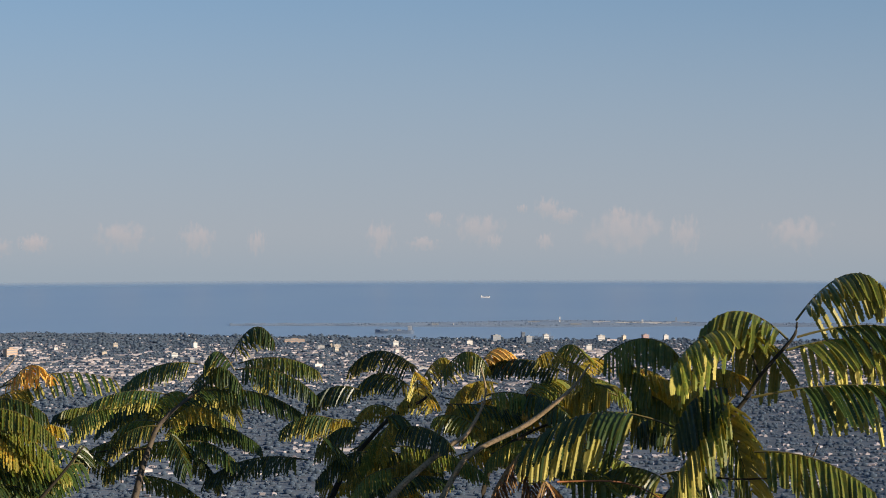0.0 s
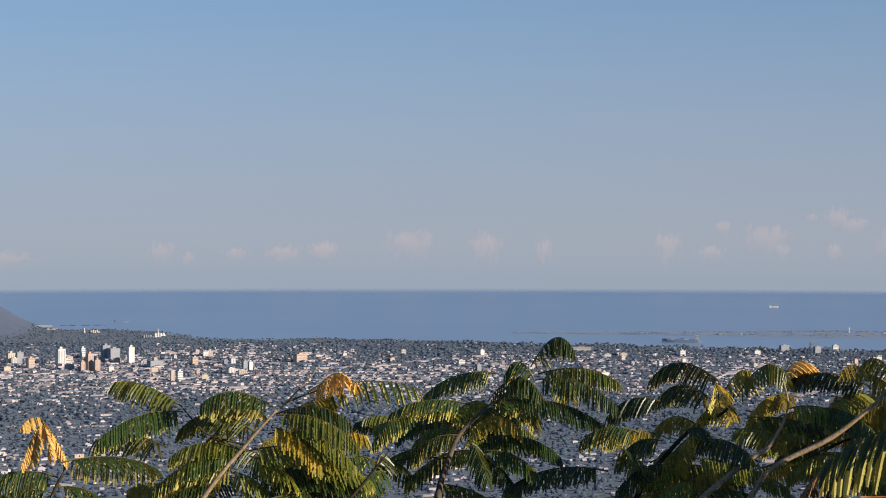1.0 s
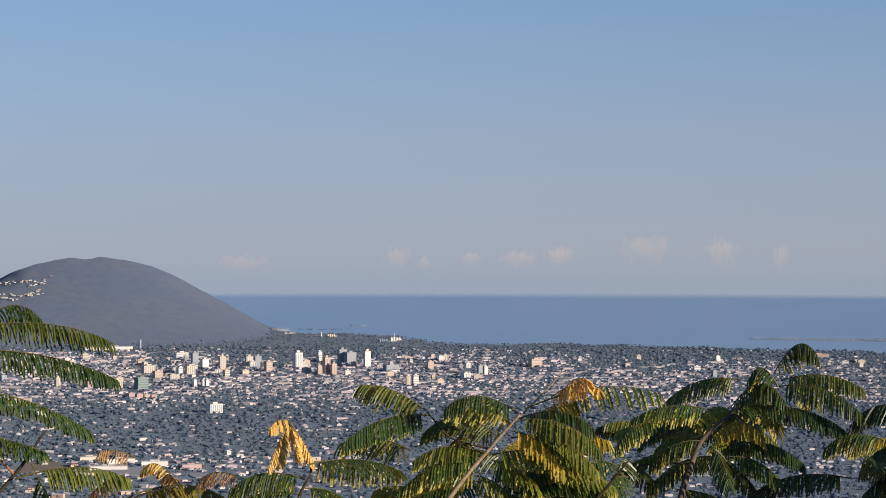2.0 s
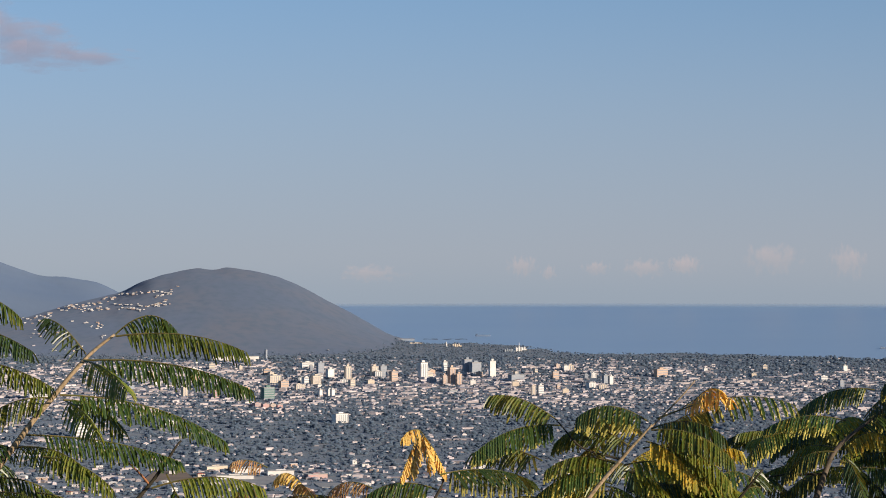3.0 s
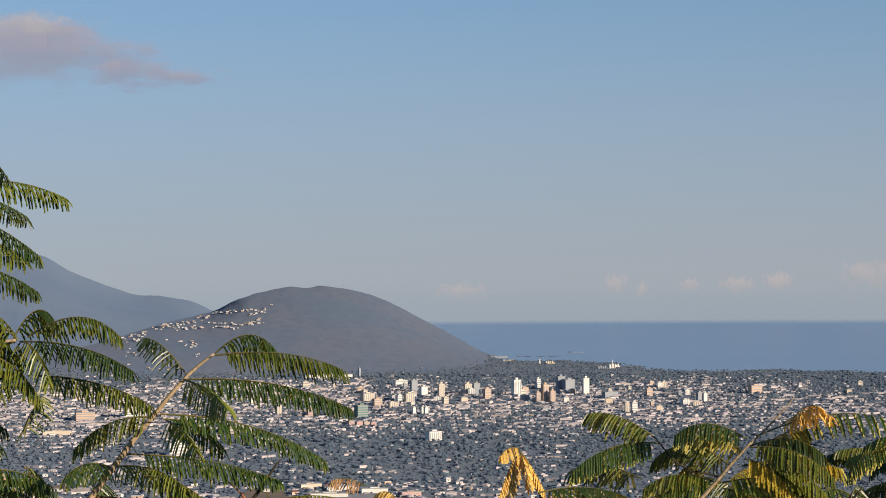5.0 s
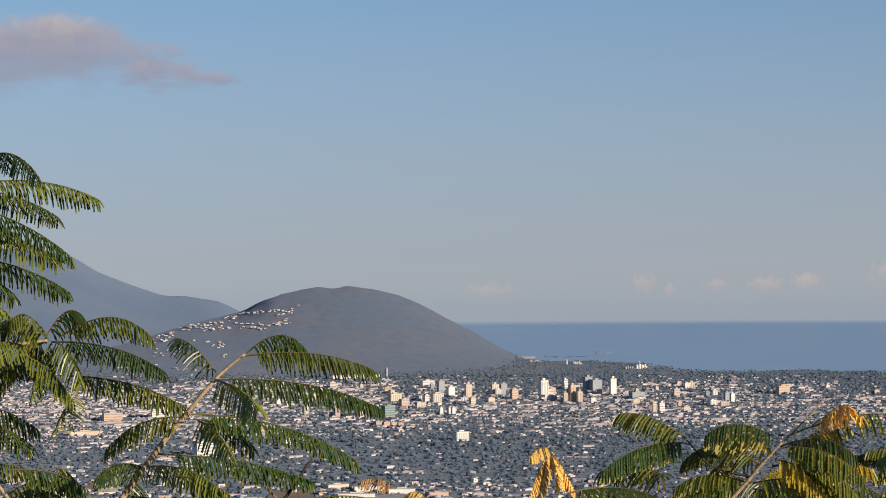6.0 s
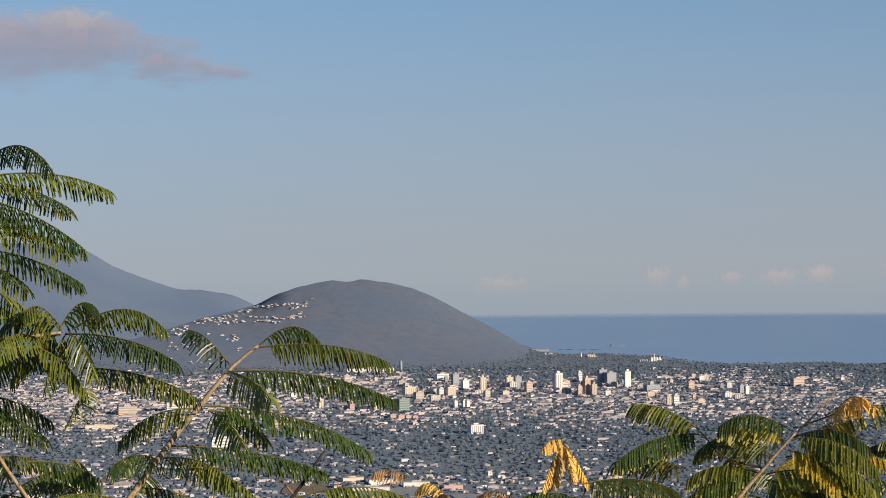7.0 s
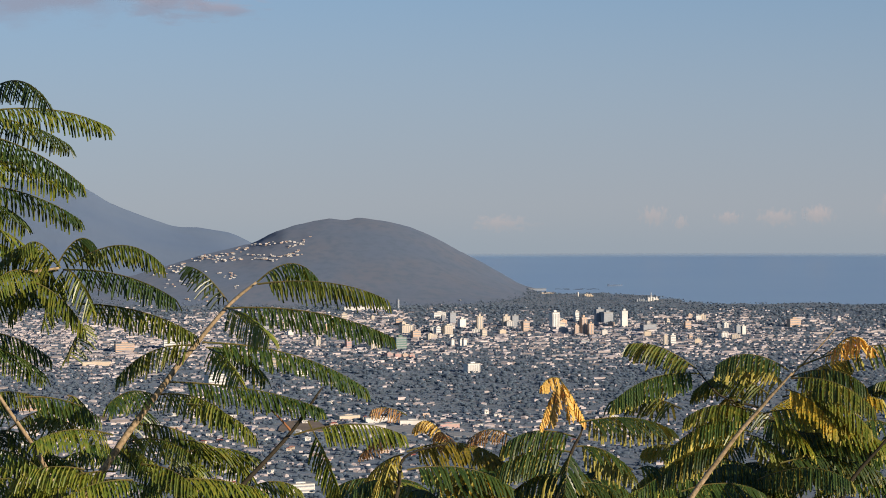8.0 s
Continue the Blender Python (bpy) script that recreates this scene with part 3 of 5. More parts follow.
CITY_BLOCKS_B = [
    (0.87, -4.10, 6.83, 7.63, CREAM, "bands", "small cream block of offices", 8),
    (-0.10, -3.70, 17.07, 7.17, WHITE, "bands", "wide low white building near the hill", -3),
    (-0.98, -3.51, 2.66, 12.36, GREY, "plain", "thin grey chimney tower near the hill", 7),
    (2.87, -3.77, 6.20, 11.51, WHITE, "bands", "slim white tower with a flat roof", 13),
    (3.02, -4.06, 8.06, 19.57, PEACH, "fins", "tall middle wing of a stepped peach tower", 14),
    (3.18, -4.07, 6.61, 12.73, PEACH, "fins", "lower wing of a stepped peach tower", -3),
    (2.87, -4.07, 4.88, 10.96, PEACH, "fins", "lower wing of a stepped peach tower", -3),
    (3.36, -3.81, 10.44, 16.46, GREY, "bands", "dark tower with a pale crown", -4),
    (3.53, -3.82, 13.46, 13.25, GREY, "bands", "wide greenish glass office block", 4),
    (3.90, -3.91, 7.78, 19.75, WHITE, "plain", "tall plain white tower above the plain", -4),
    (4.79, -4.29, 5.44, 9.54, CREAM, "fins", "pair of pale apartment towers", -8),
    (4.94, -4.29, 6.53, 10.66, WHITE, "bands", "pair of pale apartment towers", 0),
    (5.26, -3.95, 7.69, 9.14, PEACH, "bands", "peach office block at the edge of town", -2),
    (4.42, -3.99, 18.16, 7.25, GREY, "bands", "long grey low block with dark windows", 4),
    (7.53, -3.89, 15.63, 9.30, PEACH, "bands", "pinkish block with an uneven roofline", 7),
]
CITY_BLOCKS_C = [
    (-2.73, -4.28, 6.56, 9.58, CREAM, "fins", "cream tower partly behind leaves", 13),
    (-2.06, -4.33, 6.48, 8.90, PINK, "bands", "reddish block of flats in town", 7),
    (-1.50, -4.35, 13.44, 9.42, CREAM, "fins", "cream row of flats with dark bays", 11),
    (-1.18, -4.52, 9.20, 3.60, PINK, "bands", "pink low building in town", 14),
    (-1.00, -4.56, 7.40, 4.60, PINK, "plain", "pink gabled hall in town", 2),
    (-0.84, -4.54, 8.20, 3.20, PEACH, "bands", "peach low building in town", 6),
    (-0.69, -4.57, 6.00, 4.20, PINK, "plain", "dull pink low block in town", -6),
    (-1.64, -3.52, 66.48, 4.80, WHITE, "plain", "very long low white stadium roof", 6),
    (-3.09, -4.92, 11.88, 4.90, WHITE, "bands", "white low building among trees", -2),
    (-5.81, -4.31, 24.37, 10.05, WHITE, "bands", "broad white warehouse among trees", 9),
    (-6.87, -4.35, 21.50, 8.31, PEACH, "bands", "peach low building on the plain", 12),
    (-3.54, -4.68, 24.95, 7.20, CREAM, "bands", "cream low building among trees", -7),
    (-4.94, -5.13, 18.22, 11.27, WHITE, "bands", "white building below the town", 5),
    (-3.14, -7.42, 18.82, 5.50, WHITE, "bands", "white low building in the suburbs", -4),
    (-7.47, -4.65, 30.12, 4.14, CREAM, "plain", "long cream shed on the plain", 6),
    (6.34, -4.06, 6.91, 10.09, GREY, "bands", "grey block of flats in town", 7),
    (6.46, -4.06, 4.60, 9.49, WHITE, "plain", "white end of a grey block of flats", -1),
    (-1.41, -5.93, 23.62, 3.65, WHITE, "plain", "long white warehouse roof in the suburbs", 10),
]
CITY_BLOCKS_D = [
    (-0.68, -5.99, 21.80, 3.61, WHITE, "plain", "long white warehouse roof in the suburbs", 7),
    (-2.09, -5.87, 19.86, 3.28, CREAM, "plain", "long cream warehouse in the suburbs", 5),
    (-1.65, -6.07, 29.97, 3.17, WHITE, "plain", "wide white shed roof in the suburbs", -2),
    (-8.81, -5.64, 24.00, 7.25, PEACH, "bands", "peach low building among trees", -5),
    (0.08, -6.06, 17.33, 3.18, PINK, "plain", "long shed with a dull red roof", 0),
    (17.94, -3.63, 12.88, 9.96, GREY, "bands", "grey waterfront office block", -4),
    (18.64, -3.66, 9.59, 10.55, GREY, "bands", "grey waterfront tower by the harbour", 2),
    (19.02, -3.61, 8.43, 9.36, WHITE, "bands", "pale waterfront hotel tower", -4),
    (20.20, -3.62, 10.99, 8.66, WHITE, "bands", "white waterfront block by the harbour", -6),
    (20.70, -3.63, 5.80, 9.30, CREAM, "plain", "slim pale waterfront tower", 10),
    (21.16, -3.60, 9.73, 8.69, PINK, "bands", "reddish waterfront block by the harbour", 2),
    (21.60, -3.60, 7.14, 8.03, WHITE, "plain", "white waterfront block by the harbour", -8),
    (15.76, -3.74, 8.76, 8.39, WHITE, "bands", "white block near the harbour", 6),
    (13.59, -3.65, 30.09, 5.94, PEACH, "bands", "long pale low building near the shore", 5),
    (11.45, -3.75, 6.24, 9.01, WHITE, "plain", "slim white block of flats", 3),
]
CITY_BLOCKS_E = [
    (11.00, -3.95, 9.47, 6.71, WHITE, "bands", "white block in the suburbs", -1),
    (14.49, -3.84, 6.09, 6.28, CREAM, "bands", "small pale block of flats", 5),
    (17.36, -3.70, 6.31, 6.51, WHITE, "bands", "small white block of flats", -6),
]
for row in CITY_BLOCKS_A + CITY_BLOCKS_B + CITY_BLOCKS_C + CITY_BLOCKS_D + CITY_BLOCKS_E:
    az, el, w, h = row[:4]
    if az > 10:
        w, h = w * 0.9, h * 0.74
    slab = max(3.0, min(w * 0.62, 8.0))
    tower(az, el, w * 0.86, h * 0.9, slab, row[4], row[5], row[6], turn=25 + row[7] * 0.8 if w < 20 else row[7])


# ---- trees on the slope below the lookout ----
SUNWARD = (math.sin(radians(SUN_AZ)), math.cos(radians(SUN_AZ)))


def frond(parent, base, tip, arch, pin, gap, width, mat, seed, bare=0.10, fold=46.0, sparse=0.0, label=""):
    """One bipinnate leaf: an arched stalk, drooping pinnae in pairs, each with two rows of leaflets."""
    g = np.random.default_rng(seed)
    a, c = np.array(base), np.array(tip)
    up = np.array((0, 0, 1.0))
    b = (a + c) / 2 + up * arch * 1.8 + (c - a) * 0.10
    s = np.linspace(0, 1, 13)[:, None]
    line = (1 - s) ** 2 * a + 2 * s * (1 - s) * b + s ** 2 * c
    size = float(np.linalg.norm(np.diff(line, axis=0), axis=1).sum())
    broad, fine = width > 0.0125, width < 0.009
    roll = g.uniform(0, 22) if fine else g.uniform(10, 50) if broad else g.uniform(0, 26)
    pin, width, gap = pin * 0.95, width * (1.2 if broad else 0.78 if fine else 0.94), gap * (0.82 if broad else 0.88 if fine else 0.76)
    verts, faces = tube([Vector(p) for p in line], [0.0028 * (1.15 - q) * (pin / 0.09) ** 0.5 for q in s[:, 0]], 4)
    verts = [tuple(v) for v in verts]
    nf = len(faces)
    n = max(6, int(size * (1 - bare) / gap))
    q = np.linspace(bare, 0.985, n)
    q = np.concatenate([q, q + 0.12 / n])
    sign = np.concatenate([np.ones(n), -np.ones(n)])
    if sparse:
        keep = g.random(len(q)) > sparse
        q, sign = q[keep], sign[keep]
    q = np.clip(q + g.normal(0, 0.12 / n, len(q)), 0, 1)[:, None]
    root = (1 - q) ** 2 * a + 2 * q * (1 - q) * b + q ** 2 * c
    tan = 2 * (1 - q) * (b - a) + 2 * q * (c - b)
    tan /= np.linalg.norm(tan, axis=1)[:, None]
    side = np.cross(tan, up)
    side /= np.maximum(np.linalg.norm(side, axis=1), 1e-4)[:, None]
    top = np.cross(side, tan)
    # the half of the leaf that faces the sun is held up, the other hangs
    facing = (side[:, 0] * SUNWARD[0] + side[:, 1] * SUNWARD[1]) * sign
    fo = np.radians(fold - roll * np.clip(facing * 2.5, -1, 1) + g.normal(0, 5, len(q)))[:, None]
    lean = 0.28 + 0.5 * q ** 2
    way = side * sign[:, None] * np.cos(fo) - (0.5 * top + 0.5 * up) * np.sin(fo) + tan * lean
    way += g.normal(0, 0.038, way.shape)
    way /= np.linalg.norm(way, axis=1)[:, None]
    env = np.interp(q[:, 0], (0, 0.12, 0.35, 0.75, 1.0), (0.6, 0.85, 1.0, 0.9, 0.5)) * (1 + g.normal(0, 0.06, len(q)))
    long = pin * env
    flat = tan - (tan * way).sum(1)[:, None] * way
    flat /= np.linalg.norm(flat, axis=1)[:, None]
    twist = g.normal(0, 0.2 if broad else 0.26, (len(q), 1))
    out = np.cross(way, flat)
    flat = flat * np.cos(twist) + out * np.sin(twist)
    out = np.cross(way, flat)
    # each pinna is a blade of leaflet rows: a midrib and two toothed edges
    m = 2 * max(3, int(pin / (0.0085 if broad else 0.0125)))
    u = np.linspace(0.02, 1.0, m + 1)
    curl = g.normal(0.40, 0.06, (len(q), 1, 1))
    cen = root[:, None] + way[:, None] * (long[:, None] * u)[..., None] - up * curl * (long[:, None] * u ** 2)[..., None]
    teeth = np.where(np.arange(m + 1) % 2 == 0, 1.0, 0.70 if broad else 0.62)
    wl = (width / 2) * (np.interp(u, (0, 0.1, 0.85, 1), (0.7, 1.0, 0.98, 0.6)) * teeth)[None, :, None] * (1 + g.normal(0, 0.08, (len(q), m + 1, 1)))
    sag = out[:, None] * wl * 0.55 * sign[:, None, None]
    ahead = way[:, None] * wl * 0.35
    upper = out * np.sign((out * top).sum(1) + 1e-6)[:, None]
    base_n = len(verts)
    blade = np.stack([cen + flat[:, None] * wl + sag + ahead, cen, cen - flat[:, None] * wl + sag + ahead], 2)
    below = blade - upper[:, None, None] * 0.0007
    verts = verts + blade.reshape(-1, 3).tolist() + below.reshape(-1, 3).tolist()
    k = (np.arange(len(q))[:, None] * (m + 1) + np.arange(m)[None]).reshape(-1) * 3 + base_n
    ids = np.concatenate([np.stack([k, k + 1, k + 4, k + 3], 1), np.stack([k + 1, k + 2, k + 5, k + 4], 1)])
    low = ids[:, ::-1] + len(q) * (m + 1) * 3
    under = mat if mat in (LEAF_DEAD, LEAF_BROWN) else LEAF_LIT if fine else LEAF_UNDER
    return mesh_object("frond", verts, faces + ids.tolist() + low.tolist(), [STALK, mat, under], parent, label, index=[0] * nf + [1] * len(ids) + [2] * len(low))


def branch(parent, name, rows, dist, mat, label=""):
    """A limb through rows of (heading, elevation, radius)."""
    pts = smooth_line([sight(r[0], r[1], dist) for r in rows], 5)
    rad = np.interp(np.linspace(0, len(rows) - 1, len(pts)), range(len(rows)), [r[2] for r in rows])
    pts = [p + Vector((noise.noise(p * 9) * 0.004, noise.noise(p * 9 + Vector((5, 0, 0))) * 0.004, 0)) for p in pts]
    v, f = tube(pts, rad, 8)
    return mesh_object(name, v, f, [mat], parent, label, smooth=True)


def trunk(parent, az, dist, rows):
    """The trunk from the slope up to the foot of each limb."""
    foot = at(az, dist)
    foot.z = hillside(foot.x, foot.y) - 0.3
    fork = sight(az, -11.5, dist)
    v, f = tube(smooth_line([foot, foot.lerp(fork, 0.5) + Vector((0.12, 0.05, 0)), fork], 6), list(np.linspace(0.11, 0.05, 13)), 9)
    mesh_object("trunk", v, f, [BARK_DARK], parent, smooth=True)
    for a, e, r in rows:
        end = sight(a, e, dist)
        v, f = tube(smooth_line([fork, fork.lerp(end, 0.55) + Vector((0, 0, -0.06)), end], 5), list(np.linspace(0.035, r, 11)), 7)
        mesh_object("limb", v, f, [BARK_DARK], parent, smooth=True)


def tree(label, az, dist):
    foot = at(az, dist)
    foot.z = hillside(foot.x, foot.y)
    ob = tagged(new("mimosa_tree"), label, "tree", group="feathery trees below the lookout")
    ob.location = foot
    return ob


seed_count = 100


def fronds(parent, rows, dist, pin, gap, width, mat, spread=0.12, **more):
    """Leaves from rows of (heading, elevation) of base and tip, and the rise of the arch in degrees."""
    global seed_count
    for a0, e0, a1, e1, arch in rows:
        seed_count += 1
        g = np.random.default_rng(seed_count)
        d0 = dist + g.normal(0, spread * 0.5)
        d1 = d0 + g.normal(0, spread)
        frond(parent, sight(a0, e0, d0), sight(a1, e1, d1), dist * math.tan(radians(arch)), pin, gap, width, mat, seed_count, **more)


def fill(parent, hubs, dist, n, reach, pin, gap, width, mats, seed, spread=0.35, low=-0.5):
    """Further leaves that crowd round the shoots of a crown, at headings spread all round."""
    g = np.random.default_rng(seed)
    for i in range(n):
        a, e = hubs[i % len(hubs)]
        d = dist + abs(g.normal(0, spread)) * 0.9
        p = sight(a + g.normal(0, 0.25), e + g.normal(0, 0.2), d)
        ang = g.uniform(0, 2 * math.pi)
        r = reach * g.uniform(0.7, 1.15)
        q = p + Vector((math.cos(ang) * r, math.sin(ang) * r * 0.7, r * g.uniform(low, 0.15)))
        frond(parent, p, q, r * g.uniform(0.08, 0.24), pin * g.uniform(0.85, 1.1), gap, width, mats[int(g.integers(len(mats)))], seed * 1000 + i, fold=g.uniform(38, 54))


tree_a = tree("feathery mimosa tree with green fronds, many in sunlit leaf colour", -7.13, 6.50)
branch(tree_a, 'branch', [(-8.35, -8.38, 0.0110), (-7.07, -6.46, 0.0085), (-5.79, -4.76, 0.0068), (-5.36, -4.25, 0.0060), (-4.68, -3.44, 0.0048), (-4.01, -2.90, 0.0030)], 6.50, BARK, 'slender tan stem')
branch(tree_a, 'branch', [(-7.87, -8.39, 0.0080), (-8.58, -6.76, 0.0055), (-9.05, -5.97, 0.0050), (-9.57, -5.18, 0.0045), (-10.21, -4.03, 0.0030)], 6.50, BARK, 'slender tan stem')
branch(tree_a, 'branch', [(-11.39, -4.25, 0.0100), (-10.20, -3.07, 0.0060), (-9.25, -2.70, 0.0050), (-8.23, -2.55, 0.0030)], 6.50, BARK)
branch(tree_a, 'branch', [(-11.86, -4.00, 0.0100), (-10.54, -1.87, 0.0080), (-10.05, -0.19, 0.0060), (-9.91, 1.13, 0.0040)], 6.50, BARK)
branch(tree_a, 'branch', [(-5.21, -8.45, 0.0080), (-4.54, -7.44, 0.0060), (-3.31, -6.13, 0.0045), (-2.75, -5.34, 0.0028), (-2.61, -5.18, 0.0018)], 6.50, BARK_DARK, 'slender dark stem')
branch(tree_a, 'twig', [(-3.31, -6.11, 0.0030), (-3.51, -5.88, 0.0025), (-3.76, -5.63, 0.0015)], 6.50, TWIG, 'bare orange twig')
trunk(tree_a, -7.13, 6.50, [(-8.35, -8.38, 0.0110), (-7.87, -8.39, 0.0080), (-11.39, -4.25, 0.0100), (-11.86, -4.00, 0.0100), (-5.21, -8.45, 0.0080)])
fronds(tree_a, [
    (-9.79, 1.13, -8.44, 0.98, 0.43),
    (-9.92, 0.71, -7.98, 0.06, 0.17),
    (-9.92, 0.35, -7.71, -0.79, 0.20),
    (-9.93, -0.73, -7.77, -1.53, 0.17),
    (-9.94, -1.09, -8.92, -1.61, 0.15),
    (-8.29, -2.52, -7.35, -2.32, 0.55),
    (-8.15, -2.59, -5.74, -3.27, 0.24),
    (-9.97, -3.85, -8.48, -4.44, 0.15),
    (-9.98, -4.15, -8.55, -4.85, 0.17),
    (-4.01, -2.90, -2.59, -3.01, 0.51),
    (-4.69, -3.45, -1.09, -4.12, 0.27),
    (-5.20, -4.18, -1.65, -5.23, 0.32),
    (-4.64, -3.32, -5.50, -2.55, 0.17),
    (-5.91, -5.02, -2.63, -5.64, 0.17),
    (-6.16, -5.34, -7.24, -5.50, 0.24),
    (-8.98, -5.29, -7.43, -5.74, 0.17),
    (-5.12, -4.29, -3.85, -4.92, 0.22),
], 6.50, 0.05, 0.0108, 0.0084, LEAF)
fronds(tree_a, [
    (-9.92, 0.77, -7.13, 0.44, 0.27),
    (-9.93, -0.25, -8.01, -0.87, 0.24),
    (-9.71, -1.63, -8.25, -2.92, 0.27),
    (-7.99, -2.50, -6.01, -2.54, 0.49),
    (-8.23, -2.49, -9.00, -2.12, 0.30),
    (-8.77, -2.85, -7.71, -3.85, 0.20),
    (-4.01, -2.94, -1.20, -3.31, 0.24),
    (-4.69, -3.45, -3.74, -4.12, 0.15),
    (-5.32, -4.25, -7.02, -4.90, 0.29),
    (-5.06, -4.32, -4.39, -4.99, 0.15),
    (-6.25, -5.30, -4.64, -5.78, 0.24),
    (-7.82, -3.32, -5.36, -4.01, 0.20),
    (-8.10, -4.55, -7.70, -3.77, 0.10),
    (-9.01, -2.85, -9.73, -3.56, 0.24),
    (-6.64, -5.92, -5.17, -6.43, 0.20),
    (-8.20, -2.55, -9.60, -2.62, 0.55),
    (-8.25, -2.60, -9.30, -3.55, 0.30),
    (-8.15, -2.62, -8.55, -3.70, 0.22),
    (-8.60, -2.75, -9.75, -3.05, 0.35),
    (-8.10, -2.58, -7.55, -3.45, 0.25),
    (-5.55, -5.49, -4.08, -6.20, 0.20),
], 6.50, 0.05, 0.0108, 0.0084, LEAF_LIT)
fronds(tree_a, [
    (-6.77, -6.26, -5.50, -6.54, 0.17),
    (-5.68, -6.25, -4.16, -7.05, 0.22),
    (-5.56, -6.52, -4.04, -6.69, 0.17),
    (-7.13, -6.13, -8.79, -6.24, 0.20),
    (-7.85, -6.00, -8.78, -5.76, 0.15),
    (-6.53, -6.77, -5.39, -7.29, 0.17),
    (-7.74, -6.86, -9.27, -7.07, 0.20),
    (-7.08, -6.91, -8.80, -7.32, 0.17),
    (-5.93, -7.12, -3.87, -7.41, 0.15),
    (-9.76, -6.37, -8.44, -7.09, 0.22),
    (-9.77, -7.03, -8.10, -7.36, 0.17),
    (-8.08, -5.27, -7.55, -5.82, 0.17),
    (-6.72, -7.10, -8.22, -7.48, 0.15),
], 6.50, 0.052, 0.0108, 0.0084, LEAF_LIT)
fronds(tree_a, [
    (-3.25, -6.19, -0.85, -6.23, 0.27),
    (-2.94, -5.89, -2.28, -7.53, 0.12),
], 6.50, 0.054, 0.0108, 0.0084, LEAF_LIT, bare=0.22)
fill(tree_a, [(-7.07, -6.49), (-7.98, -7.19), (-8.82, -6.93), (-5.81, -7.12), (-9.28, -6.09), (-4.72, -7.50)], 6.75, 44, 0.2, 0.048, 0.0112, 0.0084, [LEAF, LEAF, LEAF_LIT], 41)
fill(tree_a, [(-10.52, -0.43), (-10.42, -1.87), (-10.20, -3.07), (-10.69, -4.26), (-10.23, -5.23)], 6.70, 24, 0.2, 0.048, 0.0112, 0.0084, [LEAF, LEAF_LIT], 42)
tree_b = tree("small mimosa tree with withering golden fronds", 0.17, 7.90)
branch(tree_b, 'branch', [(2.12, -8.52, 0.0080), (2.43, -7.55, 0.0060), (2.76, -6.59, 0.0050), (2.99, -5.96, 0.0030), (2.53, -5.03, 0.0015)], 7.90, BARK_DARK)
branch(tree_b, 'branch', [(-1.31, -8.50, 0.0080), (-1.00, -7.42, 0.0060), (-0.87, -6.70, 0.0040), (0.05, -6.40, 0.0020)], 7.90, BARK_DARK)
trunk(tree_b, 0.17, 7.90, [(2.12, -8.52, 0.0080), (-1.31, -8.50, 0.0080)])
fronds(tree_b, [
    (2.50, -5.03, 2.09, -6.03, 0.07),
    (2.50, -5.03, 2.31, -5.96, 0.05),
    (2.50, -5.03, 3.06, -5.96, 0.10),
    (2.50, -5.01, 2.11, -5.18, 0.10),
    (0.17, -6.52, -0.68, -6.11, 0.41),
    (2.53, -5.06, 2.74, -5.86, 0.06),
], 7.90, 0.032, 0.0105, 0.0095, LEAF_DEAD, fold=66.0, sparse=0.2)
fronds(tree_b, [
    (1.46, -6.25, 0.54, -6.32, 0.20),
    (-1.05, -6.21, -1.79, -6.63, 0.15),
    (-0.80, -5.79, -1.53, -5.66, 0.10),
    (0.17, -6.46, -0.19, -6.21, 0.17),
], 7.90, 0.042, 0.0085, 0.0065, LEAF_BROWN, sparse=0.12)
fronds(tree_b, [
    (-0.81, -6.57, 1.25, -6.75, 0.32),
    (-0.87, -6.63, -1.79, -7.32, 0.20),
    (-1.05, -6.72, -1.61, -7.54, 0.12),
    (-0.32, -7.18, 1.39, -7.41, 0.22),
], 7.90, 0.07, 0.0132, 0.0105, LEAF_GOLD)
fronds(tree_b, [
    (-0.81, -6.96, 1.45, -7.34, 0.27),
    (2.86, -6.28, 1.27, -6.46, 0.27),
    (2.92, -5.96, 4.93, -6.12, 0.22),
    (2.74, -6.59, 1.15, -6.97, 0.24),
    (2.74, -6.65, 2.61, -7.46, 0.20),
    (-0.99, -7.30, -2.10, -7.58, 0.29),
    (2.86, -6.47, 4.08, -7.07, 0.24),
    (2.62, -7.07, 1.39, -7.55, 0.22),
    (0.17, -7.31, 1.15, -7.67, 0.17),
], 7.90, 0.07, 0.0132, 0.0105, LEAF)
fill(tree_b, [(-0.87, -7.30), (0.17, -7.67), (1.39, -7.67), (2.43, -7.43), (2.74, -7.19), (-1.06, -7.78)], 8.20, 34, 0.25, 0.066, 0.0132, 0.0105, [LEAF, LEAF, LEAF, LEAF_LIT], 43)
tree_c = tree("bushy mimosa tree with fronds coloured golden as if sunlit", 6.63, 8.60)
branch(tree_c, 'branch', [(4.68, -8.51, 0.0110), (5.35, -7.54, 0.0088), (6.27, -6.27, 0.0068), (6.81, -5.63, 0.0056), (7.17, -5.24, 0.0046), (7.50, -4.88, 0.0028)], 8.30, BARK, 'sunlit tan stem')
branch(tree_c, 'branch', [(6.81, -5.63, 0.0040), (5.96, -5.37, 0.0030), (5.48, -4.83, 0.0020)], 8.60, BARK_DARK)
branch(tree_c, 'branch', [(8.19, -8.47, 0.0100), (8.67, -7.27, 0.0070), (9.27, -6.54, 0.0050), (9.86, -5.82, 0.0030)], 8.60, BARK_DARK)
branch(tree_c, 'twig', [(7.47, -4.93, 0.0030), (8.07, -4.33, 0.0025), (8.41, -3.93, 0.0015)], 8.60, BARK, 'bare pale twig')
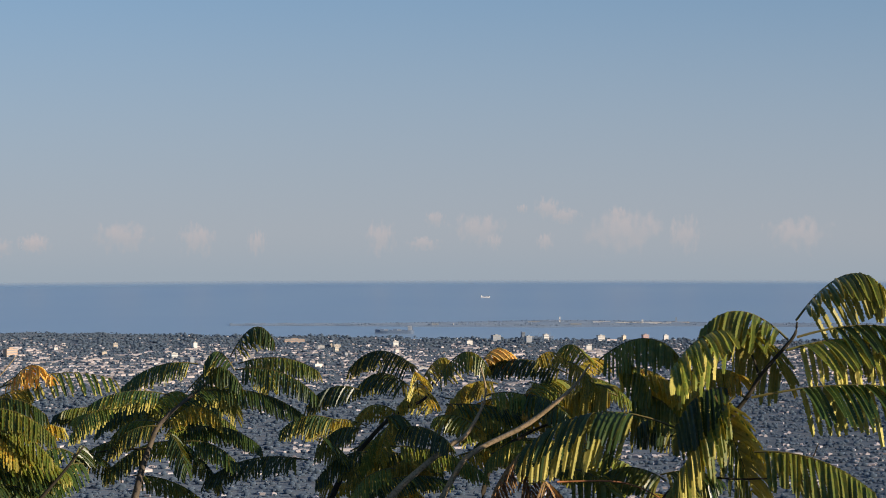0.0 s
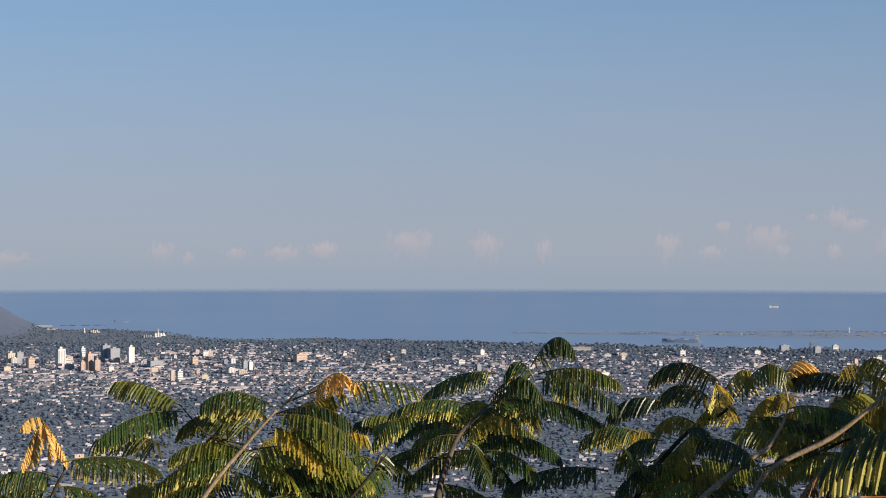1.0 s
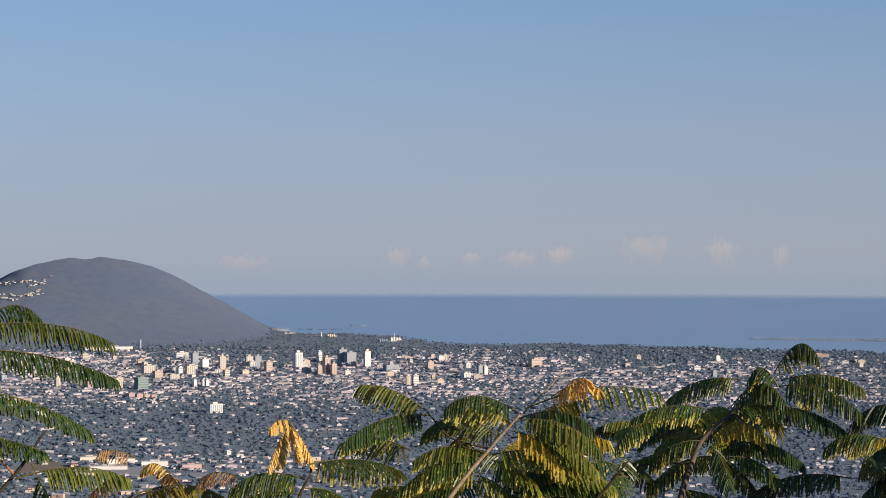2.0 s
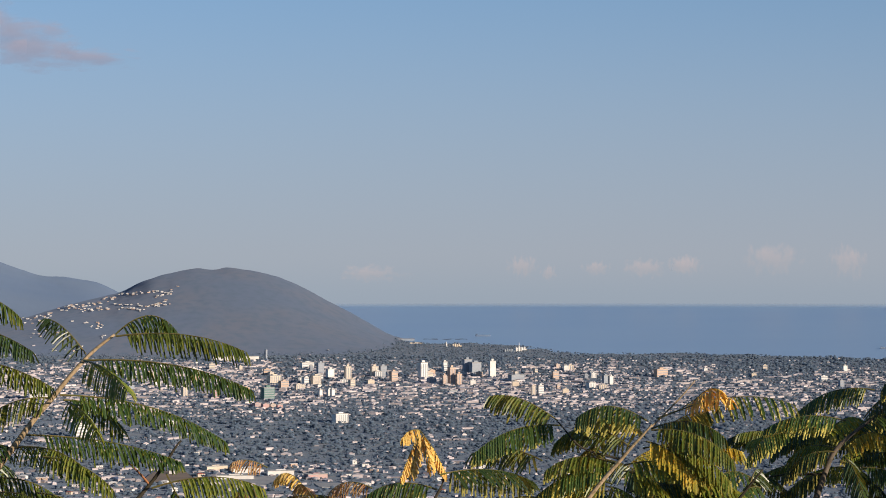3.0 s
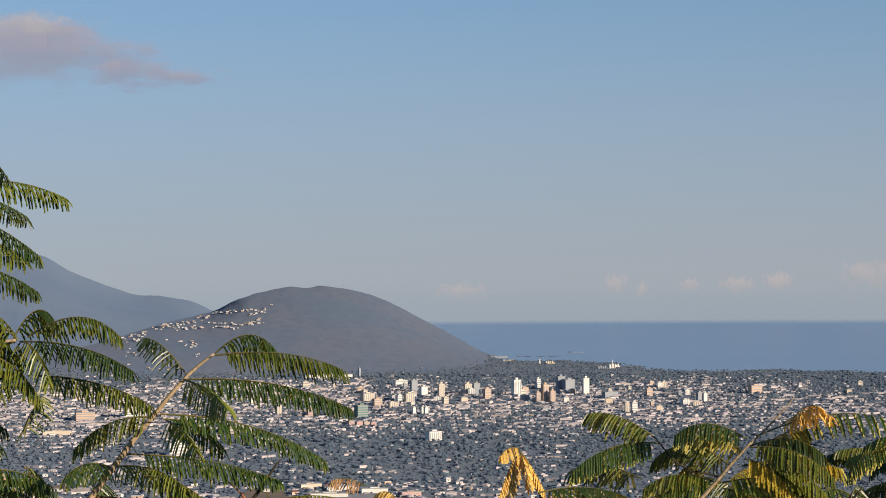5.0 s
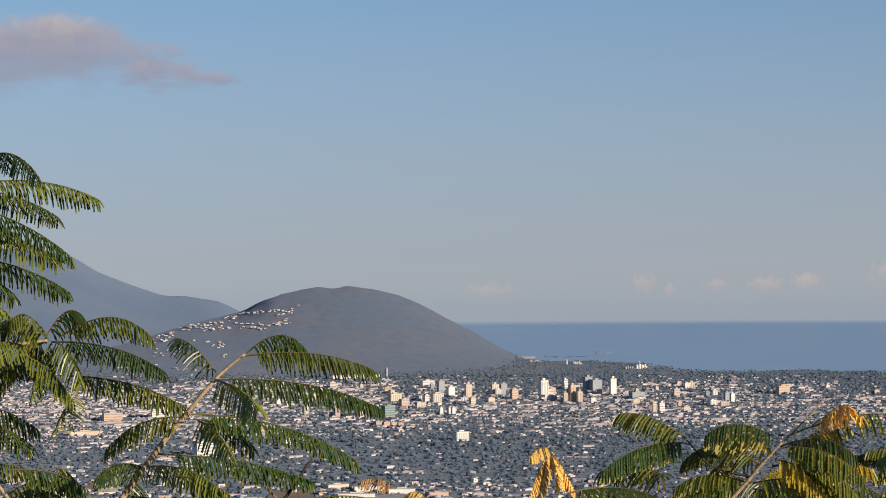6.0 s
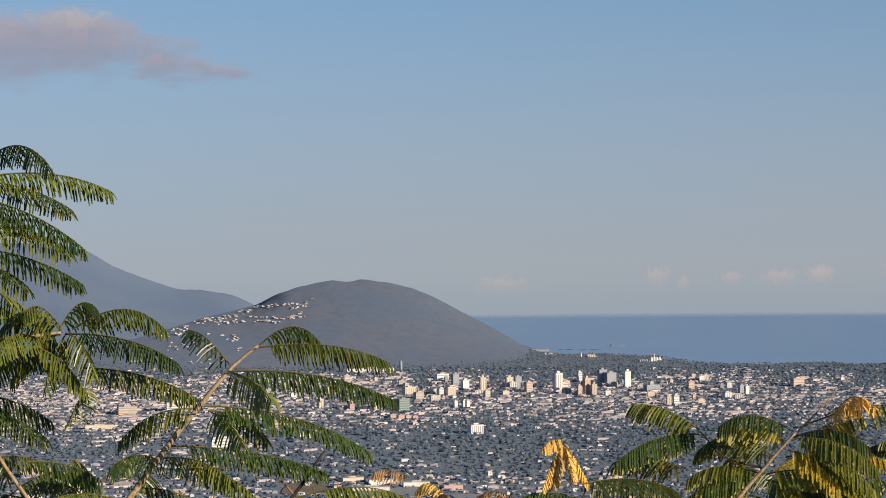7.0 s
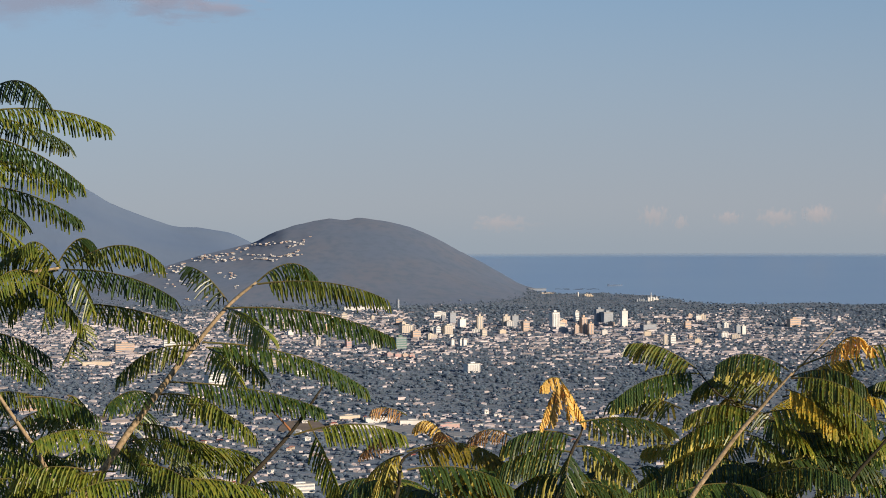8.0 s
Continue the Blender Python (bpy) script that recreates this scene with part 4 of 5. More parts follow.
branch(tree_c, 'twig', [(5.54, -7.28, 0.0020), (5.39, -7.00, 0.0015), (5.32, -6.82, 0.0010)], 8.60, BARK)
branch(tree_c, 'twig', [(5.90, -6.76, 0.0020), (5.63, -7.00, 0.0015), (5.56, -6.84, 0.0010)], 8.60, BARK)
trunk(tree_c, 6.63, 8.60, [(4.68, -8.51, 0.0140), (8.19, -8.47, 0.0100)])
fronds(tree_c, [
    (5.54, -4.91, 3.65, -5.52, 0.27),
    (7.41, -4.82, 5.88, -4.74, 0.32),
    (6.75, -5.79, 4.81, -6.61, 0.30),
    (7.47, -4.97, 9.05, -5.16, 0.29),
    (6.75, -7.17, 8.73, -7.17, 0.30),
    (4.08, -6.97, 2.86, -7.34, 0.37),
    (4.20, -6.95, 4.83, -7.21, 0.20),
    (5.05, -7.45, 6.89, -7.46, 0.24),
    (6.99, -6.33, 9.15, -6.55, 0.32),
    (6.27, -6.45, 4.69, -7.19, 0.29),
    (7.23, -6.81, 9.39, -7.02, 0.30),
    (5.66, -6.94, 4.08, -7.55, 0.24),
], 8.60, 0.074, 0.0138, 0.0108, LEAF)
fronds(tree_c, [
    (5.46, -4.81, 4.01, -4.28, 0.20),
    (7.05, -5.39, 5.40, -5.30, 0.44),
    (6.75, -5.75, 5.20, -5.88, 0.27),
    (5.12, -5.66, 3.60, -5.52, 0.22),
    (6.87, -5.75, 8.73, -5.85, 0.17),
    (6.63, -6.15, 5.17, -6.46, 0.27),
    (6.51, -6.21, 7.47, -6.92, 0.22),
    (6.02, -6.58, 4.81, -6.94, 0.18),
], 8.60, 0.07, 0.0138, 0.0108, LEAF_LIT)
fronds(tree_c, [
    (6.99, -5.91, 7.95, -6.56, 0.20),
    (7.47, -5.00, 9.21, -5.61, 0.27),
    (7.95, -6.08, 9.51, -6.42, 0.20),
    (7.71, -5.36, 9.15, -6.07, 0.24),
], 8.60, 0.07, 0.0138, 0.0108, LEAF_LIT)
fronds(tree_c, [
    (7.33, -5.14, 6.41, -4.82, 0.27),
    (7.29, -5.39, 9.39, -5.44, 0.17),
    (7.35, -5.24, 8.43, -6.07, 0.22),
    (7.59, -5.12, 8.67, -4.63, 0.17),
    (6.27, -5.37, 5.78, -5.85, 0.15),
    (7.77, -5.42, 8.67, -5.98, 0.20),
], 8.60, 0.07, 0.0138, 0.0108, LEAF_GOLD)
fronds(tree_c, [
    (8.15, -4.51, 9.21, -4.35, 0.22),
    (8.33, -4.45, 8.94, -4.15, 0.17),
], 8.60, 0.05, 0.016, 0.011, LEAF_DEAD, sparse=0.35)
fronds(tree_c, [
    (7.60, -4.76, 10.55, -4.45, 0.34),
], 8.60, 0.075, 0.034, 0.0122, LEAF, bare=0.3, sparse=0.1)
fill(tree_c, [(6.81, -6.09), (6.02, -6.82), (7.47, -5.84), (8.07, -6.56), (7.23, -7.29), (5.29, -7.42), (8.67, -7.15), (9.39, -6.30)], 8.95, 50, 0.28, 0.07, 0.0138, 0.0108, [LEAF, LEAF, LEAF, LEAF_LIT, LEAF_GOLD], 44)
tree_d = tree("dark green mimosa tree with layered arching fronds", 11.36, 9.40)
branch(tree_d, 'branch', [(10.57, -7.88, 0.0160), (10.87, -6.90, 0.0130), (11.14, -5.91, 0.0100), (11.41, -5.35, 0.0080), (12.09, -4.78, 0.0050), (12.96, -4.06, 0.0030)], 9.40, BARK_GREY, 'grey tan stem')
branch(tree_d, 'branch', [(11.14, -5.91, 0.0040), (10.40, -5.92, 0.0030), (9.80, -6.02, 0.0015)], 9.40, BARK_DARK)
trunk(tree_d, 11.36, 9.40, [(10.57, -7.88, 0.0160)])
fronds(tree_d, [
    (12.91, -3.96, 13.85, -3.63, 0.49),
    (13.00, -4.25, 12.36, -4.13, 0.37),
    (13.00, -4.24, 14.78, -4.82, 0.29),
    (11.97, -4.72, 13.15, -4.59, 0.51),
    (12.21, -4.11, 10.57, -4.62, 0.27),
    (11.61, -4.77, 9.90, -4.97, 0.22),
    (11.66, -5.13, 13.03, -5.05, 0.56),
    (12.39, -4.68, 14.53, -5.25, 0.27),
    (11.72, -5.56, 13.56, -5.90, 0.32),
    (11.60, -5.56, 11.99, -6.39, 0.17),
    (11.96, -5.76, 13.07, -6.26, 0.20),
    (11.14, -5.87, 10.20, -6.46, 0.12),
    (11.48, -5.61, 12.69, -6.71, 0.24),
    (10.46, -5.06, 9.50, -5.61, 0.24),
    (11.36, -5.43, 10.28, -5.96, 0.22),
], 9.40, 0.064, 0.0128, 0.0102, LEAF)
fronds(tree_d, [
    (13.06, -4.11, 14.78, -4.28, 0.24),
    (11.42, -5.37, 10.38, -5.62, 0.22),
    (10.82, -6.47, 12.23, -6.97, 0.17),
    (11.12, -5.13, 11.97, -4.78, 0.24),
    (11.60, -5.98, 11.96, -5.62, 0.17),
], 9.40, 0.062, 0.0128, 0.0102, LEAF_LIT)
fronds(tree_d, [
    (11.46, -5.45, 12.71, -5.36, 0.44),
], 9.40, 0.06, 0.0128, 0.0102, LEAF_GOLD)
fill(tree_d, [(11.58, -5.31), (12.06, -4.90), (12.79, -4.42), (12.54, -5.20), (11.10, -5.30)], 9.75, 22, 0.3, 0.062, 0.0128, 0.0102, [LEAF, LEAF, LEAF_LIT], 45)
tree_e = tree("broad dark green mimosa tree with pale lit branches", 18.29, 9.20)
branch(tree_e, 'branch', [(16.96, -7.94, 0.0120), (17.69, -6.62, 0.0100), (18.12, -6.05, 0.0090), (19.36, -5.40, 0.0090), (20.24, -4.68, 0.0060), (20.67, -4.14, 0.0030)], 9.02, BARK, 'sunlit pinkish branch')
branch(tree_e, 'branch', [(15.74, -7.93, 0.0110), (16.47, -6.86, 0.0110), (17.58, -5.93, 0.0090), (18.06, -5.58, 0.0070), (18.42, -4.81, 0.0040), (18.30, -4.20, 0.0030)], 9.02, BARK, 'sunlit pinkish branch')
branch(tree_e, 'branch', [(14.74, -7.93, 0.0140), (15.23, -6.61, 0.0100), (15.96, -5.65, 0.0080), (16.50, -5.17, 0.0060), (17.08, -4.87, 0.0050), (17.30, -4.44, 0.0030)], 9.50, BARK_DARK)
branch(tree_e, 'branch', [(18.15, -7.94, 0.0100), (18.51, -6.26, 0.0080), (19.24, -5.65, 0.0060), (20.09, -5.29, 0.0030)], 9.50, BARK_DARK)
trunk(tree_e, 18.29, 9.20, [(16.96, -7.94, 0.0160), (15.74, -7.93, 0.0140), (14.74, -7.93, 0.0140), (18.15, -7.94, 0.0100)])
fronds(tree_e, [
    (16.96, -4.27, 15.46, -4.24, 0.46),
    (20.18, -4.34, 18.49, -4.18, 0.24),
    (16.83, -4.68, 15.62, -4.66, 0.39),
    (17.56, -5.00, 19.29, -5.26, 0.12),
    (15.49, -6.88, 17.59, -6.64, 0.24),
    (14.58, -6.18, 12.34, -6.63, 0.32),
    (16.23, -5.29, 16.93, -5.68, 0.27),
    (18.90, -4.81, 20.24, -5.29, 0.24),
    (16.47, -5.53, 17.68, -5.89, 0.24),
    (15.86, -6.01, 14.76, -6.61, 0.22),
    (14.77, -5.64, 15.74, -6.61, 0.20),
    (19.27, -5.89, 20.24, -6.37, 0.15),
    (15.25, -5.36, 14.01, -5.54, 0.24),
    (15.74, -4.70, 14.57, -5.01, 0.27),
    (15.74, -5.53, 14.76, -6.00, 0.27),
], 9.20, 0.068, 0.0132, 0.0106, LEAF)
fronds(tree_e, [
    (18.42, -4.81, 19.63, -5.05, 0.20),
    (17.32, -4.59, 18.46, -4.23, 0.56),
    (20.66, -4.10, 19.92, -3.93, 0.32),
    (19.27, -4.81, 20.12, -4.56, 0.20),
    (16.47, -6.37, 15.49, -6.97, 0.22),
    (18.29, -5.53, 17.32, -5.29, 0.17),
    (16.35, -5.89, 18.44, -6.52, 0.22),
    (19.39, -5.77, 18.41, -6.26, 0.20),
], 9.20, 0.066, 0.0132, 0.0106, LEAF_LIT)
fronds(tree_e, [
    (16.98, -4.61, 17.64, -4.08, 0.29),
    (20.12, -4.05, 19.55, -4.01, 0.17),
    (20.12, -4.08, 20.72, -4.68, 0.20),
    (16.96, -4.80, 16.90, -4.32, 0.15),
    (17.93, -5.05, 18.41, -5.65, 0.15),
], 9.20, 0.062, 0.0132, 0.0106, LEAF_GOLD)
fronds(tree_e, [
    (18.32, -4.10, 18.95, -4.08, 0.32),
    (19.33, -4.68, 19.21, -5.05, 0.07),
], 9.20, 0.07, 0.0155, 0.013, LEAF_DEAD)
fronds(tree_e, [
    (19.29, -5.95, 18.56, -6.98, 0.15),
    (19.23, -6.01, 19.41, -6.98, 0.10),
    (19.66, -6.61, 20.14, -7.21, 0.12),
], 8.85, 0.064, 0.0132, 0.0106, LEAF_BROWN)
fill(tree_e, [(16.44, -5.29), (17.41, -5.05), (18.39, -4.81), (19.48, -4.81), (20.45, -4.56), (15.71, -5.77), (16.68, -6.37), (17.66, -6.01), (18.63, -5.89), (19.60, -5.53), (15.22, -6.61), (16.19, -6.86), (17.17, -6.86)], 9.60, 50, 0.3, 0.066, 0.0132, 0.0106, [LEAF_LIT, LEAF_GOLD, LEAF_GOLD], 46)
tree_f = tree("tall mimosa tree with large broad fronds", 23.17, 8.80)
branch(tree_f, 'branch', [(21.60, -7.92, 0.0120), (22.45, -6.78, 0.0090), (23.41, -5.61, 0.0078), (24.01, -4.86, 0.0072), (24.31, -4.36, 0.0065), (24.99, -3.58, 0.0055), (25.10, -3.22, 0.0030)], 8.80, BARK_DARK, 'dark slender stem')
branch(tree_f, 'twig', [(23.17, -6.53, 0.0035), (24.13, -6.56, 0.0030), (24.97, -6.45, 0.0025), (25.39, -6.15, 0.0020), (25.56, -5.79, 0.0015)], 8.80, BARK_DARK, 'bare dark twig')
branch(tree_f, 'twig', [(19.97, -6.65, 0.0030), (21.12, -6.63, 0.0030), (21.72, -6.75, 0.0025), (22.27, -7.02, 0.0020)], 8.80, TWIG, 'orange bare twig')
branch(tree_f, 'stalk', [(24.31, -4.45, 0.0040), (24.19, -4.06, 0.0040), (24.13, -3.92, 0.0030)], 8.80, BARK_DARK)
trunk(tree_f, 23.17, 8.80, [(21.60, -7.92, 0.0120)])
fronds(tree_f, [
    (25.09, -3.54, 27.57, -3.46, 0.24),
    (24.13, -4.83, 27.63, -4.67, 0.22),
    (24.03, -4.86, 22.54, -5.42, 0.56),
    (22.63, -5.54, 19.21, -6.04, 0.71),
], 8.80, 0.155, 0.0235, 0.0175, LEAF, bare=0.27)
fronds(tree_f, [
    (25.06, -3.19, 26.91, -2.51, 0.66),
    (24.90, -3.60, 23.09, -3.39, 0.54),
    (23.65, -3.32, 24.75, -4.32, 0.37),
    (23.77, -3.37, 22.47, -4.22, 0.29),
    (24.87, -3.82, 27.57, -3.82, 0.29),
    (23.47, -4.84, 24.27, -6.05, 0.29),
    (24.19, -5.98, 26.70, -6.80, 0.32),
    (23.35, -4.79, 24.13, -6.82, 0.12),
], 8.80, 0.138, 0.0226, 0.0172, LEAF_LIT)
fronds(tree_f, [
    (23.77, -4.79, 22.33, -6.98, 0.17),
], 8.80, 0.115, 0.021, 0.0175, LEAF_LIT)
fronds(tree_f, [
    (22.42, -4.41, 23.89, -4.40, 0.20),
    (21.09, -4.22, 22.57, -4.70, 0.24),
], 9.10, 0.09, 0.016, 0.013, LEAF_GOLD)
fronds(tree_f, [
    (20.85, -4.05, 22.45, -3.85, 0.39),
    (21.15, -4.70, 20.22, -4.95, 0.29),
    (22.30, -6.62, 21.02, -6.46, 0.22),
    (20.12, -6.40, 21.12, -6.87, 0.20),
    (21.46, -4.80, 22.54, -5.28, 0.24),
    (21.33, -4.08, 21.94, -4.68, 0.17),
], 9.10, 0.1, 0.016, 0.013, LEAF_LIT)
fill(tree_f, [(21.32, -4.80), (21.92, -4.56), (22.41, -5.52), (21.68, -6.48), (22.53, -6.72), (20.84, -5.77)], 9.30, 14, 0.3, 0.1, 0.016, 0.013, [LEAF, LEAF_LIT, LEAF_LIT, LEAF_GOLD], 47)



# ---- houses on the hill and in the nearest suburbs ----
def house_kind(w, deep, h, wall_mat, roof_mat, gabled):
    """A small house: walls, roof, two windows and a door."""
    me = bpy.data.meshes.new("house")
    bm = box(bmesh.new(), -w / 2, w / 2, -deep / 2, deep / 2, -1.0, h)
    bm.to_mesh(me)
    bm.free()
    me.materials.append(wall_mat)
    ob = new("house", me)
    o = 0.2
    if gabled:
        v = [(-w / 2 - o, -deep / 2 - o, h), (w / 2 + o, -deep / 2 - o, h), (w / 2 + o, deep / 2 + o, h), (-w / 2 - o, deep / 2 + o, h), (-w * 0.2, 0, h + deep * 0.28), (w * 0.2, 0, h + deep * 0.28)]
        f = [(0, 1, 5, 4), (1, 2, 5), (2, 3, 4, 5), (3, 0, 4), (3, 2, 1, 0)]
        mesh_object("roof", v, f, [roof_mat], ob)
    else:
        part("roof", box(bmesh.new(), -w / 2 - o, w / 2 + o, -deep / 2 - o, deep / 2 + o, h, h + 0.18), roof_mat, ob)
    for x in (-0.28, 0.28):
        part("window", box(bmesh.new(), w * x - 0.4, w * x + 0.4, -deep / 2 - 0.04, -deep / 2 + 0.05, h * 0.4, h * 0.75), GLASS, ob)
    part("door", box(bmesh.new(), -0.3, 0.3, -deep / 2 - 0.04, -deep / 2 + 0.05, 0, h * 0.75), BARK_DARK, ob)
    return ob


HOUSE_KINDS = [
    tagged(house_kind(4.2, 3.0, 1.7, WHITE, CONCRETE, False), "white flat-roofed house on the hillside", "house", "hillside houses"),
    tagged(house_kind(3.4, 2.8, 1.6, CREAM, RED_ROOF, True), "cream house with a red hipped roof", "house", "hillside houses"),
    tagged(house_kind(5.2, 3.2, 1.9, PEACH, WHITE, False), "peach house with a white flat roof", "house", "hillside houses"),
    tagged(house_kind(3.8, 3.0, 1.6, WHITE, WHITE, True), "white house with a pale hipped roof", "house", "hillside houses"),
]


def slope_place(az, el):
    """Where the sight line at this heading and elevation meets the front of the hill."""
    r = HILL_D - HILL_W
    while r < HILL_D:
        z = ridge_z(az, r, HILL_AZ, HILL_EL, HILL_D, HILL_W)
        if z >= EYE + r * math.tan(radians(el)):
            return at(az, r, z + 0.6)
        r += 3.0
    return None


def place_house(kind, p, az, turn, size):
    m = Matrix.Translation(p) @ pose(0, 0, 0, 0, 0, -az + turn) @ Matrix.Diagonal((size * 1.45, size, size * 0.85, 1))
    return copy_thing(kind, m)


hg = np.random.default_rng(21)
for count, a0, e0, a1, e1, ja, je in [
    (7, -4.37, -2.19, -4.19, -2.17, 0.07, 0.01),
    (10, -4.12, -2.11, -3.54, -2.06, 0.05, 0.02),
    (6, -3.43, -2.06, -3.25, -2.05, 0.04, 0.01),
    (12, -3.27, -2.17, -2.91, -1.99, 0.07, 0.04),
    (9, -3.52, -2.37, -3.03, -2.31, 0.05, 0.02),
    (10, -3.46, -2.35, -3.03, -2.26, 0.04, 0.02),
    (9, -4.19, -2.33, -3.54, -2.34, 0.04, 0.01),
    (12, -4.07, -2.41, -3.55, -2.45, 0.04, 0.02),
    (9, -4.79, -2.31, -4.43, -2.26, 0.07, 0.02),
    (12, -4.83, -2.42, -4.25, -2.41, 0.05, 0.02),
    (18, -5.36, -2.40, -4.90, -2.38, 0.06, 0.04),
    (9, -5.60, -2.37, -4.83, -2.31, 0.10, 0.02),
    (12, -5.95, -2.61, -5.58, -2.54, 0.11, 0.05),
    (8, -6.31, -2.62, -5.71, -2.66, 0.11, 0.05),
    (9, -5.95, -2.93, -5.35, -2.91, 0.11, 0.05),
    (7, -4.74, -2.79, -4.40, -2.77, 0.06, 0.04),
    (4, -5.10, -2.64, -4.37, -2.71, 0.10, 0.04),
    (5, -5.41, -3.30, -4.87, -3.25, 0.12, 0.05),
    (3, -4.50, -3.02, -4.40, -2.99, 0.04, 0.01),
]:
    count = int(count * 1.3)
    for i in range(count):
        k = (i + hg.uniform(-0.3, 0.3)) / count
        az, el = a0 + (a1 - a0) * k + hg.normal(0, ja), e0 + (e1 - e0) * k + hg.normal(0, je)
        p = slope_place(az, el)
        if p is not None:
            place_house(HOUSE_KINDS[int(hg.choice([0, 0, 3, 3, 3, 1, 2]))], p, az, hg.uniform(-30, 45), hg.uniform(0.3, 0.62))
placed = 0
while placed < 70:
    az, d = hg.uniform(-10, 4.5), hg.uniform(1500, 2050)
    if not cleared(az, d) and hg.random() < 0.25 + 0.75 * urban(az, d):
        ob = place_house(HOUSE_KINDS[int(hg.integers(4))], at(az, d, 2.6), az, hg.uniform(-35, 50), hg.uniform(0.75, 1.15))
        tagged(ob, group="suburban houses", label="small pale house among suburban trees")
        placed += 1
# the patterns themselves stand in the suburbs too
for i, ob in enumerate(HOUSE_KINDS):
    ob.matrix_world = Matrix.Translation(at(-3.0 + 1.3 * i, 1900 + 20 * i, 2.9)) @ pose(0, 0, 0, 0, 0, 12 * i)

# ---- mid-rise blocks between the towers ----
BLOCK_PAINTS = [(WHITE, "white mid-rise block in the crowded town"), (CREAM, "cream mid-rise block in the crowded town"),
                (PEACH, "peach mid-rise block in the crowded town"), (GREY, "grey mid-rise block in the crowded town")]
bg = np.random.default_rng(31)
for i in range(70):
    az = bg.uniform(-4.0, 6.5) if i < 50 else bg.uniform(6.5, 24)
    d = bg.uniform(2620, 3060)
    mat, text = BLOCK_PAINTS[int(bg.choice([0, 0, 0, 1, 1, 2, 3]))]
    tower(az, -math.degrees(math.atan((EYE - 2) / d)), bg.uniform(3.5, 9), bg.uniform(2.4, 6.5), bg.uniform(3, 6), mat,
          ("bands", "fins", "plain")[int(bg.integers(3))], text, turn=bg.uniform(5, 42))

# ---- bare field, roads ----
def ground_patch(name, az, el, w, deep, mat, label, category, z=2.02, turn=0.0):
    v = []
    n = 16
    for i in range(n):
        a = 2 * math.pi * i / n
        k = 1 + 0.12 * math.sin(3 * a + az)
        sx = math.copysign(abs(math.cos(a)) ** 0.5, math.cos(a))
        sy = math.copysign(abs(math.sin(a)) ** 0.5, math.sin(a))
        v.append((sx * w / 2 * k, sy * deep / 2 * k, 0))
    v += [(x, y, -0.5) for x, y, _ in v]
    f = [tuple(range(n))] + [(i, i + n, (i + 1) % n + n, (i + 1) % n) for i in range(n)]
    ob = tagged(mesh_object(name, v, f, [mat]), label, category, kind="structure")
    ob.matrix_world = Matrix.Translation(at(az, ground_at(el), z + 0.5)) @ pose(0, 0, 0, 0, 0, -az + turn)


ground_patch("bare_field", -3.06, -6.02, 32, 75, SOIL, "bare brown earth sports field", "field")
ground_patch("paved_yard", -1.17, -6.11, 48, 60, CONCRETE, "pale paved yard between the sheds", "yard")
ground_patch("paved_yard", 0.54, -6.22, 30, 26, CONCRETE, "pale paved yard beside a road", "yard")
ground_patch("bare_field", -7.61, -5.78, 26, 30, SOIL, "small brown clearing among the trees", "field")


# ---- harbour: ships, silos, spit buildings ----
def ship(az, el, length, high, hull_mat, house_mat, label, turn=0.0, cranes=0):
    """A freighter: hull, deckhouse, funnel, mast and deck cargo."""
    n = 12
    v, f = [], []
    for i in range(n + 1):
        u = i / n
        half = length * 0.075 * min(1.0, 3.2 * (1 - u) + 0.05, 5 * u + 0.6)
        x = length * (u - 0.5)
        rise = high * (0.34 + (0.14 if u > 0.86 else 0.0) + (0.06 if u < 0.12 else 0.0))
        v += [(x, -half * 0.75, -0.4), (x, -half, rise), (x, half, rise), (x, half * 0.75, -0.4)]
    for i in range(n):
        for k in range(4):
            a, b = i * 4 + k, i * 4 + (k + 1) % 4
            f.append((a, b, b + 4, a + 4))
    f += [(0, 1, 2, 3), (n * 4 + 3, n * 4 + 2, n * 4 + 1, n * 4)]
    ob = mesh_object("ship", v, f, [hull_mat])
    tagged(ob, label, "ship")
    L = length
    part("deckhouse", box(bmesh.new(), -L * 0.44, -L * 0.34, -L * 0.055, L * 0.055, high * 0.34, high * 0.92, 0.1), house_mat, ob)
    part("bridge", box(bmesh.new(), -L * 0.435, -L * 0.335, -L * 0.075, L * 0.075, high * 0.78, high * 0.9), house_mat, ob)
    part("funnel", box(bmesh.new(), -L * 0.47, -L * 0.445, -L * 0.015, L * 0.015, high * 0.34, high * 0.98, 0.1), hull_mat, ob)
    mv, mf = tube([(L * 0.42, 0, high * 0.3), (L * 0.42, 0, high * 0.9)], [L * 0.006, L * 0.003], 6)
    mesh_object("mast", mv, mf, [house_mat], ob)
    for i in range(6):
        x = -L * 0.28 + i * L * 0.11
        part("container", box(bmesh.new(), x, x + L * 0.095, -L * 0.06, L * 0.06, high * 0.3, high * (0.42 + 0.05 * ((i * 7) % 3))), (hull_mat, GREY, HULL)[i % 3], ob)
    for i in range(cranes):
        x = -L * 0.2 + i * L * 0.25
        cv, cf = tube([(x, 0, high * 0.3), (x, 0, high * 0.8), (x + L * 0.1, 0, high * 0.95)], [L * 0.006, L * 0.006, L * 0.003], 6)
        mesh_object("deck_crane", cv, cf, [GREY], ob)
    d = EYE / math.tan(radians(-el))
    ob.matrix_world = Matrix.Translation(at(az, d, 0.05)) @ pose(0, 0, 0, 0, 0, -az + turn)
    return ob


